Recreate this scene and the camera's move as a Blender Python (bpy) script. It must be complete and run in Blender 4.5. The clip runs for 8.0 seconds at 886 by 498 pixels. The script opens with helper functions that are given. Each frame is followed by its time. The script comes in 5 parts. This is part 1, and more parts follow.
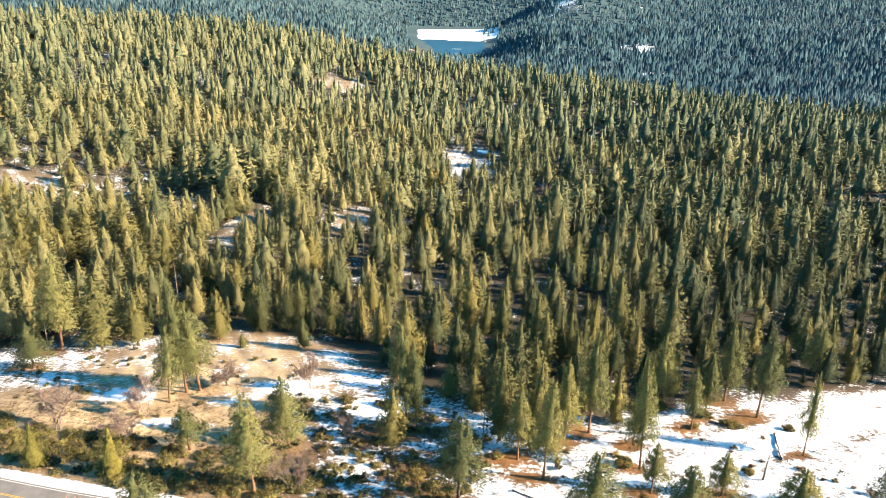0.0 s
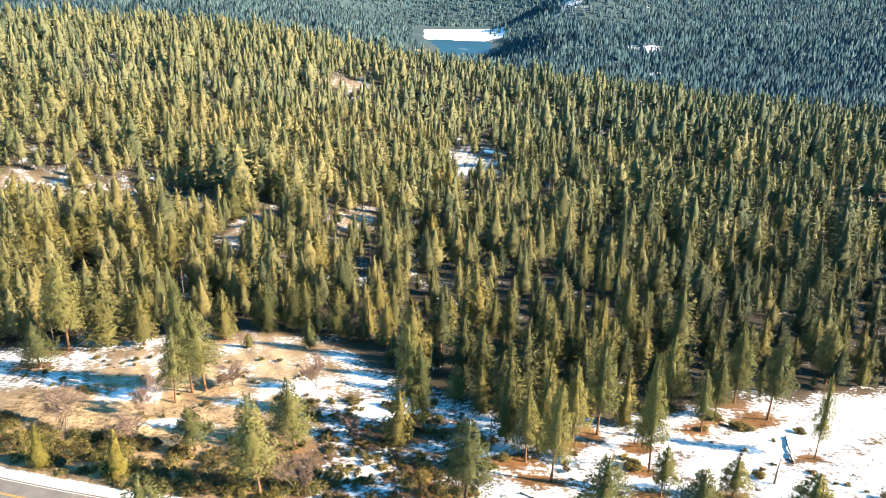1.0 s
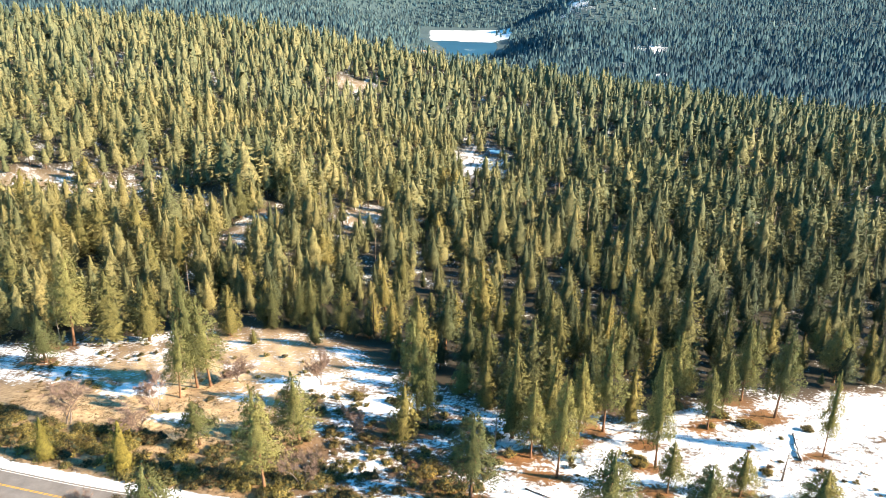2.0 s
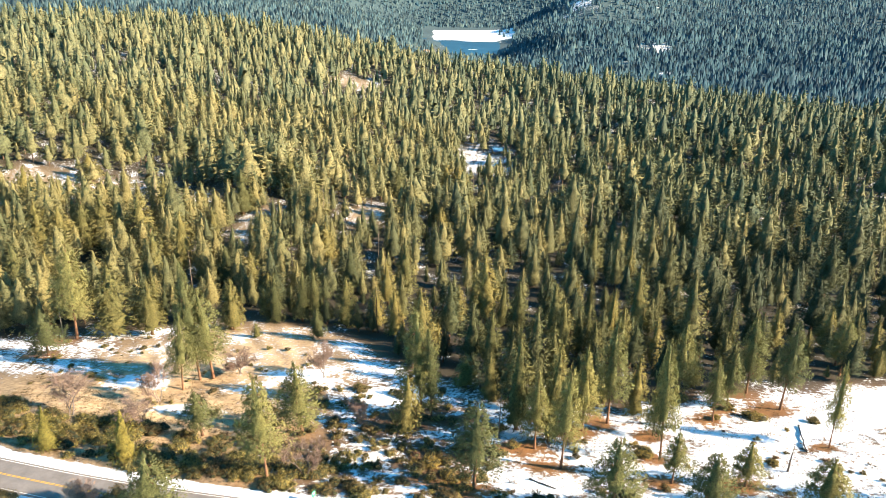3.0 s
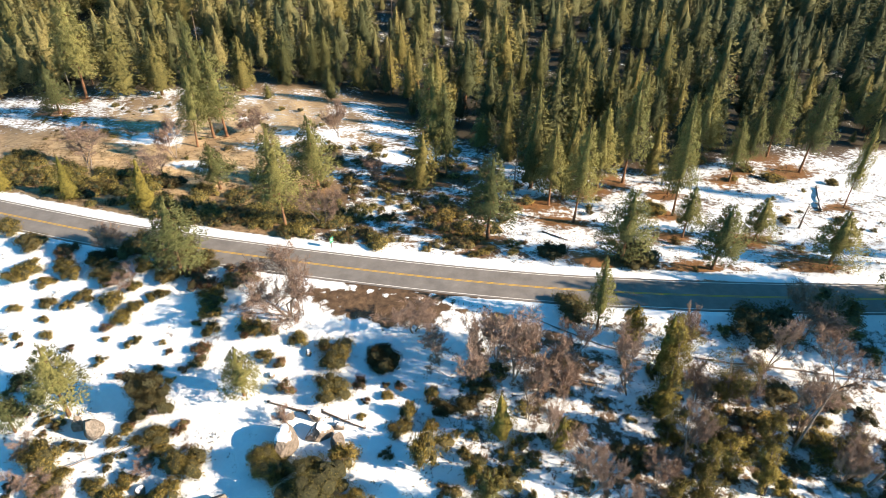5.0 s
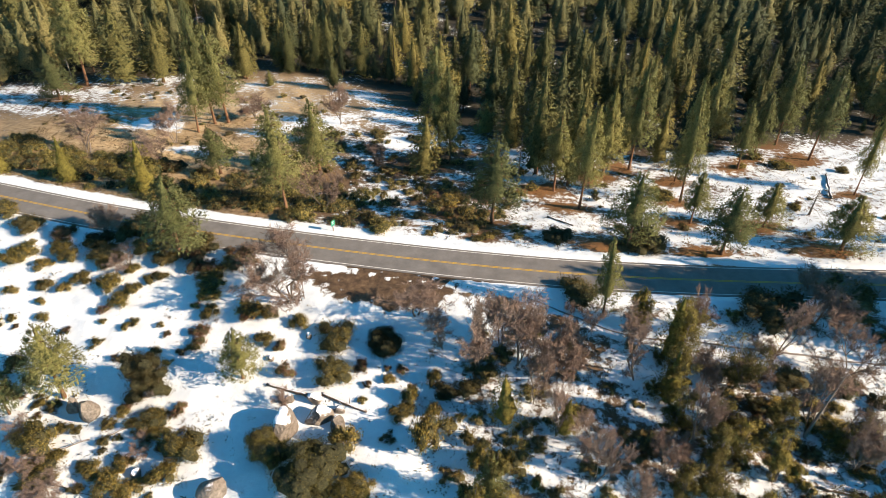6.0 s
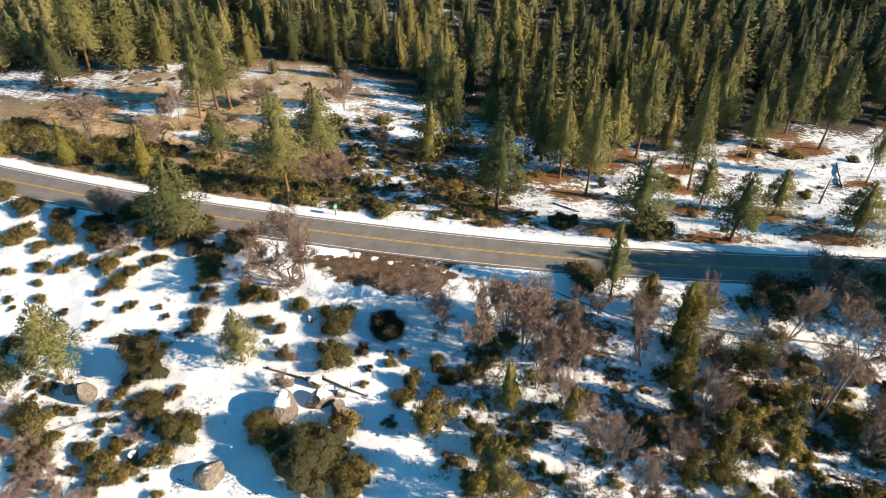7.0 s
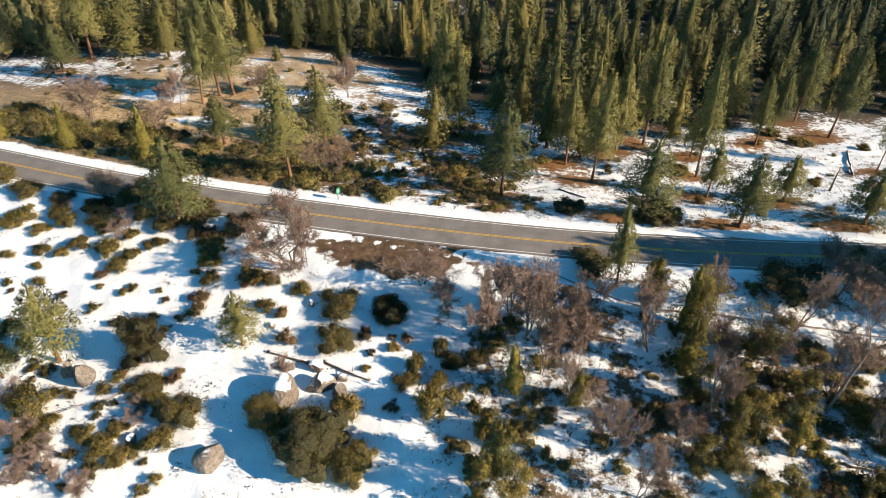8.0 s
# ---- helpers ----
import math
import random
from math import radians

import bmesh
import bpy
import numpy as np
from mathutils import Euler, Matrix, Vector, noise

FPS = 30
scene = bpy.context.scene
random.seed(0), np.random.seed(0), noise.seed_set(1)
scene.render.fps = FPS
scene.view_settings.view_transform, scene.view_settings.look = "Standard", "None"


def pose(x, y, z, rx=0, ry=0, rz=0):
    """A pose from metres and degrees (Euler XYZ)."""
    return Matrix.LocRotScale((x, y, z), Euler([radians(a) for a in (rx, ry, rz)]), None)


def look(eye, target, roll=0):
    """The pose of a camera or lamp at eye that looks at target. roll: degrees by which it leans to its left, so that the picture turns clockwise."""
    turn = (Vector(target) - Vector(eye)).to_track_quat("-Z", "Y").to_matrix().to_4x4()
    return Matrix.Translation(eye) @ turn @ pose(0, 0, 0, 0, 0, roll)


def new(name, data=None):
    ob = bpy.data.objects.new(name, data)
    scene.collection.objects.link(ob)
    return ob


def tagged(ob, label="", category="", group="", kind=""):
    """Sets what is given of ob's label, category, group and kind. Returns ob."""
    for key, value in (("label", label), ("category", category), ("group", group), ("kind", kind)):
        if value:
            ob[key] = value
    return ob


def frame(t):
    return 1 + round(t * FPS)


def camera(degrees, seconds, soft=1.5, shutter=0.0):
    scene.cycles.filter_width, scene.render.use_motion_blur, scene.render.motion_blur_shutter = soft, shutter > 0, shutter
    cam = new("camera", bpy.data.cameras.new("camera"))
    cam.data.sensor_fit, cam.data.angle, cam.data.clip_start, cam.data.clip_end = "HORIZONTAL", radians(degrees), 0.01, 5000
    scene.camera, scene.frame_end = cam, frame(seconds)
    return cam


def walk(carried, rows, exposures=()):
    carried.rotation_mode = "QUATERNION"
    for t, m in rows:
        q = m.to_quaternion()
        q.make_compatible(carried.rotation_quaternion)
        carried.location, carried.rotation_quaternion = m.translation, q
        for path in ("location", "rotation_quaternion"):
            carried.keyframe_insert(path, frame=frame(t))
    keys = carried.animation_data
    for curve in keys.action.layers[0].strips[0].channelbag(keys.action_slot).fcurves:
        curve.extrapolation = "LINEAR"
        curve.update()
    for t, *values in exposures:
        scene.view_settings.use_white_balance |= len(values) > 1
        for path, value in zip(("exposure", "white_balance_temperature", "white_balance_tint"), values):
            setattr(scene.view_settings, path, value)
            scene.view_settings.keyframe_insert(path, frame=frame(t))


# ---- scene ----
cam = camera(64.8, 8.0, soft=0.55)
PATH = [
    (0, (0.007, 0.065, 85.933), (0.003, 1.945, 85.251), 0.8),
    (0.5, (-0.168, 0.892, 85.771), (-0.181, 2.772, 85.09), 0.7),
    (1, (-0.28, 1.252, 85.492), (-0.301, 3.132, 84.81), 0.7),
    (1.5, (-0.328, 1.327, 85.041), (-0.357, 3.207, 84.36), 0.7),
    (2.8, (-0.342, 1.244, 82.105), (-0.387, 3.126, 81.429), 0.7),
    (3, (-0.34, 1.231, 81.736), (-0.385, 3.111, 81.058), 0.6),
    (3.5, (-0.338, 1.227, 79.824), (-0.39, 3.108, 79.146), 0.6),
    (3.7, (-0.333, 1.194, 79.284), (-0.389, 3.065, 78.581), 0.5),
    (3.9, (-0.323, 1.154, 78.786), (-0.384, 2.996, 78.009), 0.7),
    (4, (-0.313, 1.157, 78.613), (-0.377, 2.974, 77.779), 0.5),
    (4.5, (-0.251, 1.297, 76.967), (-0.321, 2.988, 75.902), 0.4),
    (5, (-0.203, 1.633, 75.672), (-0.276, 3.214, 74.449), 0.5),
    (6.5, (-0.284, 1.981, 70.846), (-0.37, 3.556, 69.616), 0.6),
    (7, (-0.236, 2.122, 69.59), (-0.328, 3.693, 68.356), 0.7),
    (7.5, (-0.207, 2.22, 68.323), (-0.305, 3.788, 67.085), 0.7),
    (8, (-0.189, 2.349, 67.216), (-0.292, 3.911, 65.972), 0.7),
]
EXPOSURES = [(0, 1.95, 7150, 15), (3.0, 1.99, 7150, 15), (4.0, 1.97, 7150, 15), (4.5, 1.80, 7150, 15), (5.1, 1.38, 7150, 15), (6.4, 1.06, 7150, 15), (8, 1.02, 7150, 15)]
walk(cam, [(t, look(eye, target, roll)) for t, eye, target, roll in PATH], EXPOSURES)

# ---- daylight: low winter sun from the right and a little behind ----
SUN_EL, SUN_AZ = 26.0, 104.0
world = bpy.data.worlds.new("sky")
scene.world = world
world.use_nodes = True
wn = world.node_tree
sky = wn.nodes.new("ShaderNodeTexSky")
sky.sky_type, sky.sun_disc = "NISHITA", False
sky.sun_elevation, sky.sun_rotation = radians(SUN_EL), radians(SUN_AZ)
sky.air_density, sky.dust_density, sky.ozone_density = 1.0, 0.0, 6.0
wn.nodes["Background"].inputs["Strength"].default_value = 0.088
deep = wn.nodes.new("ShaderNodeMix")
deep.data_type, deep.blend_type = "RGBA", "MULTIPLY"
deep.inputs[0].default_value, deep.inputs[7].default_value = 1.0, (0.31, 1.08, 1.06, 1)
wn.links.new(sky.outputs["Color"], deep.inputs[6])
wn.links.new(deep.outputs[2], wn.nodes["Background"].inputs["Color"])
sun = new("sun", bpy.data.lights.new("sun", "SUN"))
sun.data.energy, sun.data.angle, sun.data.color = 5.0, radians(0.53), (1.0, 0.85, 0.66)
sun_from = Vector((math.sin(radians(SUN_AZ)) * math.cos(radians(SUN_EL)), math.cos(radians(SUN_AZ)) * math.cos(radians(SUN_EL)), math.sin(radians(SUN_EL))))
sun.matrix_world = look(sun_from * 300, (0, 0, 0))

# ---- materials ----
def mat(name, rough=0.9):
    m = bpy.data.materials.new(name)
    m.use_nodes = True
    nt = m.node_tree
    b = nt.nodes["Principled BSDF"]
    b.inputs["Roughness"].default_value = rough
    b.inputs["Specular IOR Level"].default_value = 0.2
    return m, nt, b


def node(nt, kind, **sets):
    n = nt.nodes.new(kind)
    for k, v in sets.items():
        n.inputs[k].default_value = v
    return n


def place_of(nt):
    return nt.nodes.new("ShaderNodeNewGeometry").outputs["Position"]


def noise_of(nt, scale, detail=4.0, rough=0.55, vec=None):
    n = node(nt, "ShaderNodeTexNoise", Scale=scale, Detail=detail, Roughness=rough)
    nt.links.new(vec if vec else place_of(nt), n.inputs["Vector"])
    return n.outputs["Fac"]


def ramp(nt, fac, *stops):
    n = nt.nodes.new("ShaderNodeValToRGB")
    e = n.color_ramp.elements
    while len(e) < len(stops):
        e.new(0.5)
    for k, (p, c) in zip(e, stops):
        k.position, k.color = p, (*c, 1)
    nt.links.new(fac, n.inputs["Fac"])
    return n.outputs["Color"]


def calc(nt, op, a, b=None, c=None):
    n = nt.nodes.new("ShaderNodeMath")
    n.operation = op
    for i, v in enumerate((a, b, c)):
        if v is None:
            continue
        if isinstance(v, (int, float)):
            n.inputs[i].default_value = v
        else:
            nt.links.new(v, n.inputs[i])
    return n.outputs[0]


def blend(nt, fac, a, b, how="MIX"):
    n = nt.nodes.new("ShaderNodeMix")
    n.data_type, n.blend_type = "RGBA", how
    for i, v in ((0, fac), (6, a), (7, b)):
        if isinstance(v, (int, float)):
            n.inputs[i].default_value = v
        elif isinstance(v, tuple):
            n.inputs[i].default_value = (*v, 1)
        else:
            nt.links.new(v, n.inputs[i])
    return n.outputs[2]


def bump(nt, b, height, strength=0.5, dist=0.1):
    n = node(nt, "ShaderNodeBump", Strength=strength, Distance=dist)
    nt.links.new(height, n.inputs["Height"])
    nt.links.new(n.outputs[0], b.inputs["Normal"])


def attr(nt, name):
    n = nt.nodes.new("ShaderNodeAttribute")
    n.attribute_name = name
    return n.outputs["Fac"]


def leaf_mat(name, low, mid, high, by="object", glow=0.16, clump=2.0):
    """Needles or leaves: hue by tree and by spray, a part of the light passes through."""
    m, nt, b = mat(name, 0.75)
    if by == "object":
        tree = nt.nodes.new("ShaderNodeObjectInfo").outputs["Random"]
    else:
        tree = attr(nt, "tint")
    spray = nt.nodes.new("ShaderNodeNewGeometry").outputs["Random Per Island"]
    f = calc(nt, "ADD", calc(nt, "MULTIPLY", tree, 0.82), calc(nt, "MULTIPLY", spray, 0.18))
    n = noise_of(nt, clump, 4, 0.7)
    mottle = ramp(nt, n, (0.36, (0.50, 0.50, 0.50)), (0.50, (1.08, 1.04, 1.0)), (0.66, (1.45, 1.38, 1.25)))
    col = blend(nt, 1.0, ramp(nt, f, (0.08, low), (0.5, mid), (0.92, high)), mottle, "MULTIPLY")
    bump(nt, b, n, 0.9, 0.5)
    nt.links.new(col, b.inputs["Base Color"])
    tr = nt.nodes.new("ShaderNodeBsdfTranslucent")
    nt.links.new(col, tr.inputs["Color"])
    mix = node(nt, "ShaderNodeMixShader", Fac=glow)
    nt.links.new(b.outputs[0], mix.inputs[1])
    nt.links.new(tr.outputs[0], mix.inputs[2])
    nt.links.new(mix.outputs[0], nt.nodes["Material Output"].inputs["Surface"])
    return m


def bark_mat(name, a, b_, scale=3.0):
    m, nt, b = mat(name, 0.95)
    n = noise_of(nt, scale, 5, 0.7)
    tree = nt.nodes.new("ShaderNodeObjectInfo").outputs["Random"]
    f = calc(nt, "ADD", calc(nt, "MULTIPLY", n, 0.8), calc(nt, "MULTIPLY", tree, 0.25))
    nt.links.new(ramp(nt, f, (0.3, a), (0.8, b_)), b.inputs["Base Color"])
    bump(nt, b, n, 0.7, 0.06)
    return m


pine_leaf = leaf_mat("pine_needles", (0.095, 0.113, 0.050), (0.163, 0.174, 0.068), (0.228, 0.223, 0.082), glow=0.18)
cedar_leaf = leaf_mat("cedar_sprays", (0.079, 0.090, 0.037), (0.138, 0.133, 0.048), (0.209, 0.184, 0.062), glow=0.16)
fir_leaf = leaf_mat("fir_needles", (0.035, 0.050, 0.027), (0.066, 0.081, 0.038), (0.120, 0.121, 0.051), glow=0.14)
juniper_leaf = leaf_mat("yellow_green_sprays", (0.145, 0.136, 0.035), (0.196, 0.174, 0.044), (0.246, 0.208, 0.057), glow=0.28)
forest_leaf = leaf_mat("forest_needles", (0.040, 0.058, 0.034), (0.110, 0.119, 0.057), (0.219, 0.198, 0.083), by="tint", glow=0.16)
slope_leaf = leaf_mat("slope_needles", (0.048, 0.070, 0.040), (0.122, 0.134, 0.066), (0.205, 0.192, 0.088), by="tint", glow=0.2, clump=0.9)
# Ridge needles are greyer and bluer, a little haze in the colour.
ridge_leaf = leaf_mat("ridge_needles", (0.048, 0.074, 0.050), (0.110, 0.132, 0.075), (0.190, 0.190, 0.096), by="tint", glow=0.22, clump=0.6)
# Far needles carry the valley's blue haze in their base colour.
hazed_leaf = leaf_mat("haze_tinted_needles", (0.022, 0.063, 0.090), (0.042, 0.096, 0.120), (0.078, 0.129, 0.133), by="tint", glow=0.05, clump=0.02)
shrub_leaf = leaf_mat("olive_shrub_leaves", (0.163, 0.130, 0.044), (0.267, 0.215, 0.062), (0.377, 0.280, 0.086))
brush_leaf = leaf_mat("bank_brush_leaves", (0.149, 0.109, 0.057), (0.253, 0.213, 0.071), (0.391, 0.328, 0.106), by="tint")
evergreen_leaf = leaf_mat("evergreen_shrub_leaves", (0.132, 0.120, 0.041), (0.228, 0.194, 0.062), (0.348, 0.282, 0.086))
# Dark leaf colours for the insides of shrubs and brush, painted shade.
brush_shade_core = leaf_mat("shade_dark_brush_insides", (0.028, 0.038, 0.020), (0.058, 0.064, 0.029), (0.10, 0.092, 0.036), by="tint", glow=0.05)
shade_core = leaf_mat("shade_dark_insides", (0.044, 0.045, 0.022), (0.065, 0.062, 0.030), (0.100, 0.088, 0.040), glow=0.0)
live_oak_leaf = leaf_mat("small_evergreen_leaves", (0.094, 0.088, 0.031), (0.182, 0.160, 0.051), (0.320, 0.265, 0.074), glow=0.2)
dark_leaf = leaf_mat("dark_shrub_leaves", (0.048, 0.044, 0.020), (0.098, 0.081, 0.031), (0.178, 0.136, 0.046))
brown_leaf = leaf_mat("dry_shrub_twigs", (0.12, 0.062, 0.040), (0.20, 0.115, 0.070), (0.27, 0.165, 0.095))
dry_growth = leaf_mat("dry_low_growth", (0.07, 0.045, 0.028), (0.14, 0.10, 0.05), (0.23, 0.18, 0.08), by="tint")
pine_bark = bark_mat("pine_bark", (0.07, 0.04, 0.025), (0.30, 0.16, 0.09))
grey_bark = bark_mat("grey_bark", (0.10, 0.08, 0.065), (0.30, 0.25, 0.21), 6)
twig_bark = bark_mat("bare_twigs", (0.14, 0.092, 0.070), (0.36, 0.255, 0.20), 4)
forest_bark = bark_mat("forest_bark", (0.07, 0.045, 0.03), (0.24, 0.15, 0.10), 1.5)


def ground_mat():
    m, nt, b = mat("snow_soil_and_needles", 0.95)
    big, small, fine = noise_of(nt, 0.11, 5, 0.6), noise_of(nt, 0.9, 6, 0.65), noise_of(nt, 7.0, 4, 0.6)
    # bare ground: dark soil, orange needle litter, tan dry grass
    soil = ramp(nt, small, (0.3, (0.045, 0.030, 0.020)), (0.55, (0.11, 0.07, 0.042)), (0.75, (0.19, 0.125, 0.075)))
    litter = ramp(nt, fine, (0.3, (0.13, 0.058, 0.022)), (0.6, (0.29, 0.145, 0.058)), (0.8, (0.40, 0.24, 0.11)))
    grass = ramp(nt, small, (0.3, (0.24, 0.16, 0.085)), (0.5, (0.46, 0.33, 0.185)), (0.72, (0.58, 0.45, 0.27)))
    bare = blend(nt, attr(nt, "litter"), soil, litter)
    bare = blend(nt, attr(nt, "grass"), bare, grass)
    # needle duff of the woods, darkened further as shade between the trees
    shade_duff = ramp(nt, fine, (0.3, (0.018, 0.018, 0.012)), (0.7, (0.060, 0.050, 0.034)))
    bare = blend(nt, attr(nt, "shade_duff"), bare, shade_duff)
    # far ground tinted blue-green, haze put into its colour
    bare = blend(nt, attr(nt, "haze_ground"), bare, ramp(nt, big, (0.3, (0.040, 0.076, 0.086)), (0.7, (0.065, 0.104, 0.108))))
    # snow lies where its cover beats an uneven edge
    edge = calc(nt, "ADD", calc(nt, "MULTIPLY", small, 0.52), calc(nt, "ADD", calc(nt, "MULTIPLY", big, 0.20), calc(nt, "MULTIPLY", fine, 0.28)))
    cover = calc(nt, "SUBTRACT", attr(nt, "snow"), edge)
    f = nt.nodes.new("ShaderNodeMapRange")
    f.interpolation_type = "SMOOTHSTEP"
    for k, v in (("From Min", -0.035), ("From Max", 0.05)):
        f.inputs[k].default_value = v
    nt.links.new(cover, f.inputs["Value"])
    white = ramp(nt, small, (0.25, (0.66, 0.71, 0.74)), (0.6, (0.74, 0.78, 0.80)))
    nt.links.new(blend(nt, f.outputs[0], bare, white), b.inputs["Base Color"])
    h = calc(nt, "ADD", calc(nt, "MULTIPLY", small, 0.4), calc(nt, "ADD", calc(nt, "MULTIPLY", fine, 0.08), calc(nt, "MULTIPLY", f.outputs[0], 0.3)))
    bump(nt, b, h, 0.7, 0.4)
    return m


def asphalt_mat():
    m, nt, b = mat("worn_asphalt", 0.62)
    n, g = noise_of(nt, 0.35, 5, 0.65), noise_of(nt, 30.0, 3, 0.6)
    f = calc(nt, "ADD", calc(nt, "MULTIPLY", n, 0.8), calc(nt, "MULTIPLY", g, 0.25))
    nt.links.new(ramp(nt, f, (0.3, (0.125, 0.115, 0.105)), (0.6, (0.19, 0.176, 0.16)), (0.8, (0.26, 0.24, 0.215))), b.inputs["Base Color"])
    bump(nt, b, g, 0.3, 0.02)
    return m


def plain_mat(name, a, b_, scale=4.0, rough=0.8, metal=0.0):
    m, nt, b = mat(name, rough)
    b.inputs["Metallic"].default_value = metal
    nt.links.new(ramp(nt, noise_of(nt, scale, 4, 0.6), (0.3, a), (0.7, b_)), b.inputs["Base Color"])
    return m


def capped_mat(name, a, b_, scale, sharp=(0.55, 0.75)):
    """Rock or wood with snow left on what faces up."""
    m, nt, b = mat(name, 0.9)
    n = noise_of(nt, scale, 6, 0.65)
    under = ramp(nt, n, (0.3, a), (0.7, b_))
    up = nt.nodes.new("ShaderNodeSeparateXYZ")
    nt.links.new(nt.nodes.new("ShaderNodeNewGeometry").outputs["Normal"], up.inputs[0])
    z = calc(nt, "ADD", up.outputs["Z"], calc(nt, "MULTIPLY", n, 0.25))
    f = nt.nodes.new("ShaderNodeMapRange")
    f.inputs["From Min"].default_value, f.inputs["From Max"].default_value = sharp
    nt.links.new(z, f.inputs["Value"])
    nt.links.new(blend(nt, f.outputs[0], under, (0.86, 0.87, 0.90)), b.inputs["Base Color"])
    bump(nt, b, n, 0.6, 0.12)
    return m


ground_surface = ground_mat()
asphalt = asphalt_mat()
white_line = plain_mat("white_road_paint", (0.50, 0.48, 0.45), (0.76, 0.74, 0.70), 3)
yellow_line = plain_mat("yellow_road_paint", (0.42, 0.24, 0.04), (0.62, 0.38, 0.06), 3)
granite = capped_mat("granite", (0.09, 0.075, 0.062), (0.27, 0.235, 0.20), 2.2, (1.06, 1.15))
snowy_granite = capped_mat("snow_capped_granite", (0.09, 0.075, 0.062), (0.27, 0.235, 0.20), 2.2, (0.78, 0.92))
log_wood = capped_mat("snowy_dead_wood", (0.07, 0.05, 0.04), (0.22, 0.17, 0.13), 3.0, (0.95, 1.1))
lake_water = plain_mat("lake_water", (0.012, 0.05, 0.085), (0.02, 0.07, 0.11), 0.01, 0.35)
red_paint = plain_mat("red_car_paint", (0.30, 0.012, 0.012), (0.36, 0.016, 0.014), 2.0, 0.3)
dark_glass = plain_mat("dark_glass", (0.010, 0.012, 0.015), (0.016, 0.018, 0.022), 2.0, 0.08)
black_rubber = plain_mat("black_rubber", (0.015, 0.015, 0.015), (0.03, 0.03, 0.03), 8.0, 0.85)
bright_metal = plain_mat("bright_metal", (0.45, 0.45, 0.46), (0.62, 0.62, 0.63), 5.0, 0.35, 0.9)
lamp_red = plain_mat("red_lamp_glass", (0.35, 0.01, 0.01), (0.42, 0.02, 0.01), 5.0, 0.2)
sign_green = plain_mat("green_sign", (0.01, 0.20, 0.12), (0.015, 0.26, 0.16), 3.0, 0.45)
post_wood = plain_mat("sign_post_wood", (0.16, 0.11, 0.07), (0.28, 0.20, 0.13), 5.0, 0.9)
house_board = plain_mat("brown_boards", (0.20, 0.13, 0.08), (0.30, 0.20, 0.13), 1.5, 0.85)
house_roof = plain_mat("blue_metal_roof", (0.05, 0.16, 0.26), (0.09, 0.24, 0.36), 0.8, 0.4)
rut_soil = plain_mat("wet_rut_soil", (0.12, 0.10, 0.09), (0.30, 0.27, 0.25), 2.0, 0.8)

# ---- building helpers ----
class Soup:
    """Triangles gathered into one mesh."""

    def __init__(self):
        self.v, self.f, self.m, self.nor, self.n = [], [], [], [], 0

    def add(self, v, f, slot=0, nor=None):
        self.v.append(np.asarray(v, np.float32).reshape(-1, 3))
        self.f.append(np.asarray(f, np.int32).reshape(-1, 3) + self.n)
        self.m.append(np.full(len(self.f[-1]), slot, np.int32))
        self.nor.append(np.zeros((len(self.v[-1]), 3), np.float32) if nor is None else np.asarray(nor, np.float32))
        self.n += len(self.v[-1])
        return self

    def normals(self):
        return np.concatenate(self.nor)

    def arrays(self):
        return np.concatenate(self.v), np.concatenate(self.f), np.concatenate(self.m)


def mesh_of(name, v, f, mats, slots=None, smooth=False, normals=None, **attrs):
    v, f = np.asarray(v, np.float32), np.asarray(f, np.int32)
    me = bpy.data.meshes.new(name)
    me.vertices.add(len(v))
    me.vertices.foreach_set("co", v.ravel())
    k = f.shape[1]
    me.loops.add(f.size)
    me.loops.foreach_set("vertex_index", f.ravel())
    me.polygons.add(len(f))
    me.polygons.foreach_set("loop_start", np.arange(len(f), dtype=np.int32) * k)
    me.polygons.foreach_set("loop_total", np.full(len(f), k, np.int32))
    if slots is not None:
        me.polygons.foreach_set("material_index", slots)
    me.polygons.foreach_set("use_smooth", np.full(len(f), smooth))
    for m in mats:
        me.materials.append(m)
    for key, val in attrs.items():
        a = me.attributes.new(key, "FLOAT", "POINT")
        a.data.foreach_set("value", np.asarray(val, np.float32).ravel())
    me.update()
    if normals is not None:
        me.polygons.foreach_set("use_smooth", np.full(len(f), True))
        me.normals_split_custom_set_from_vertices(np.asarray(normals, np.float32))
    return me


def leafy(v, f, axis=None, rise=0.45, loose=0.35, rng=None, sprays=True):
    """Turns the sprays outward and gives them soft normals that follow the crown."""
    v, f = np.asarray(v, float), np.asarray(f)
    out = v - axis if axis is not None else v * (1, 1, 0)
    out = out / (np.linalg.norm(out, axis=1, keepdims=True) + 1e-6)
    out = out + (0, 0, rise)
    n = len(v) // 3
    if rng is not None and not sprays:
        out = out + rng.normal(0, loose, (len(v), 3))
    elif rng is not None:
        out = out + np.repeat(rng.normal(0, loose, (n, 3)), 3, 0)
    out /= np.linalg.norm(out, axis=1, keepdims=True) + 1e-6
    a, b, c = v[f[:, 0]], v[f[:, 1]], v[f[:, 2]]
    wrong = np.einsum("ij,ij->i", np.cross(b - a, c - a), out[f].mean(1)) < 0
    f = np.where(wrong[:, None], f[:, ::-1], f)
    return v, f, out


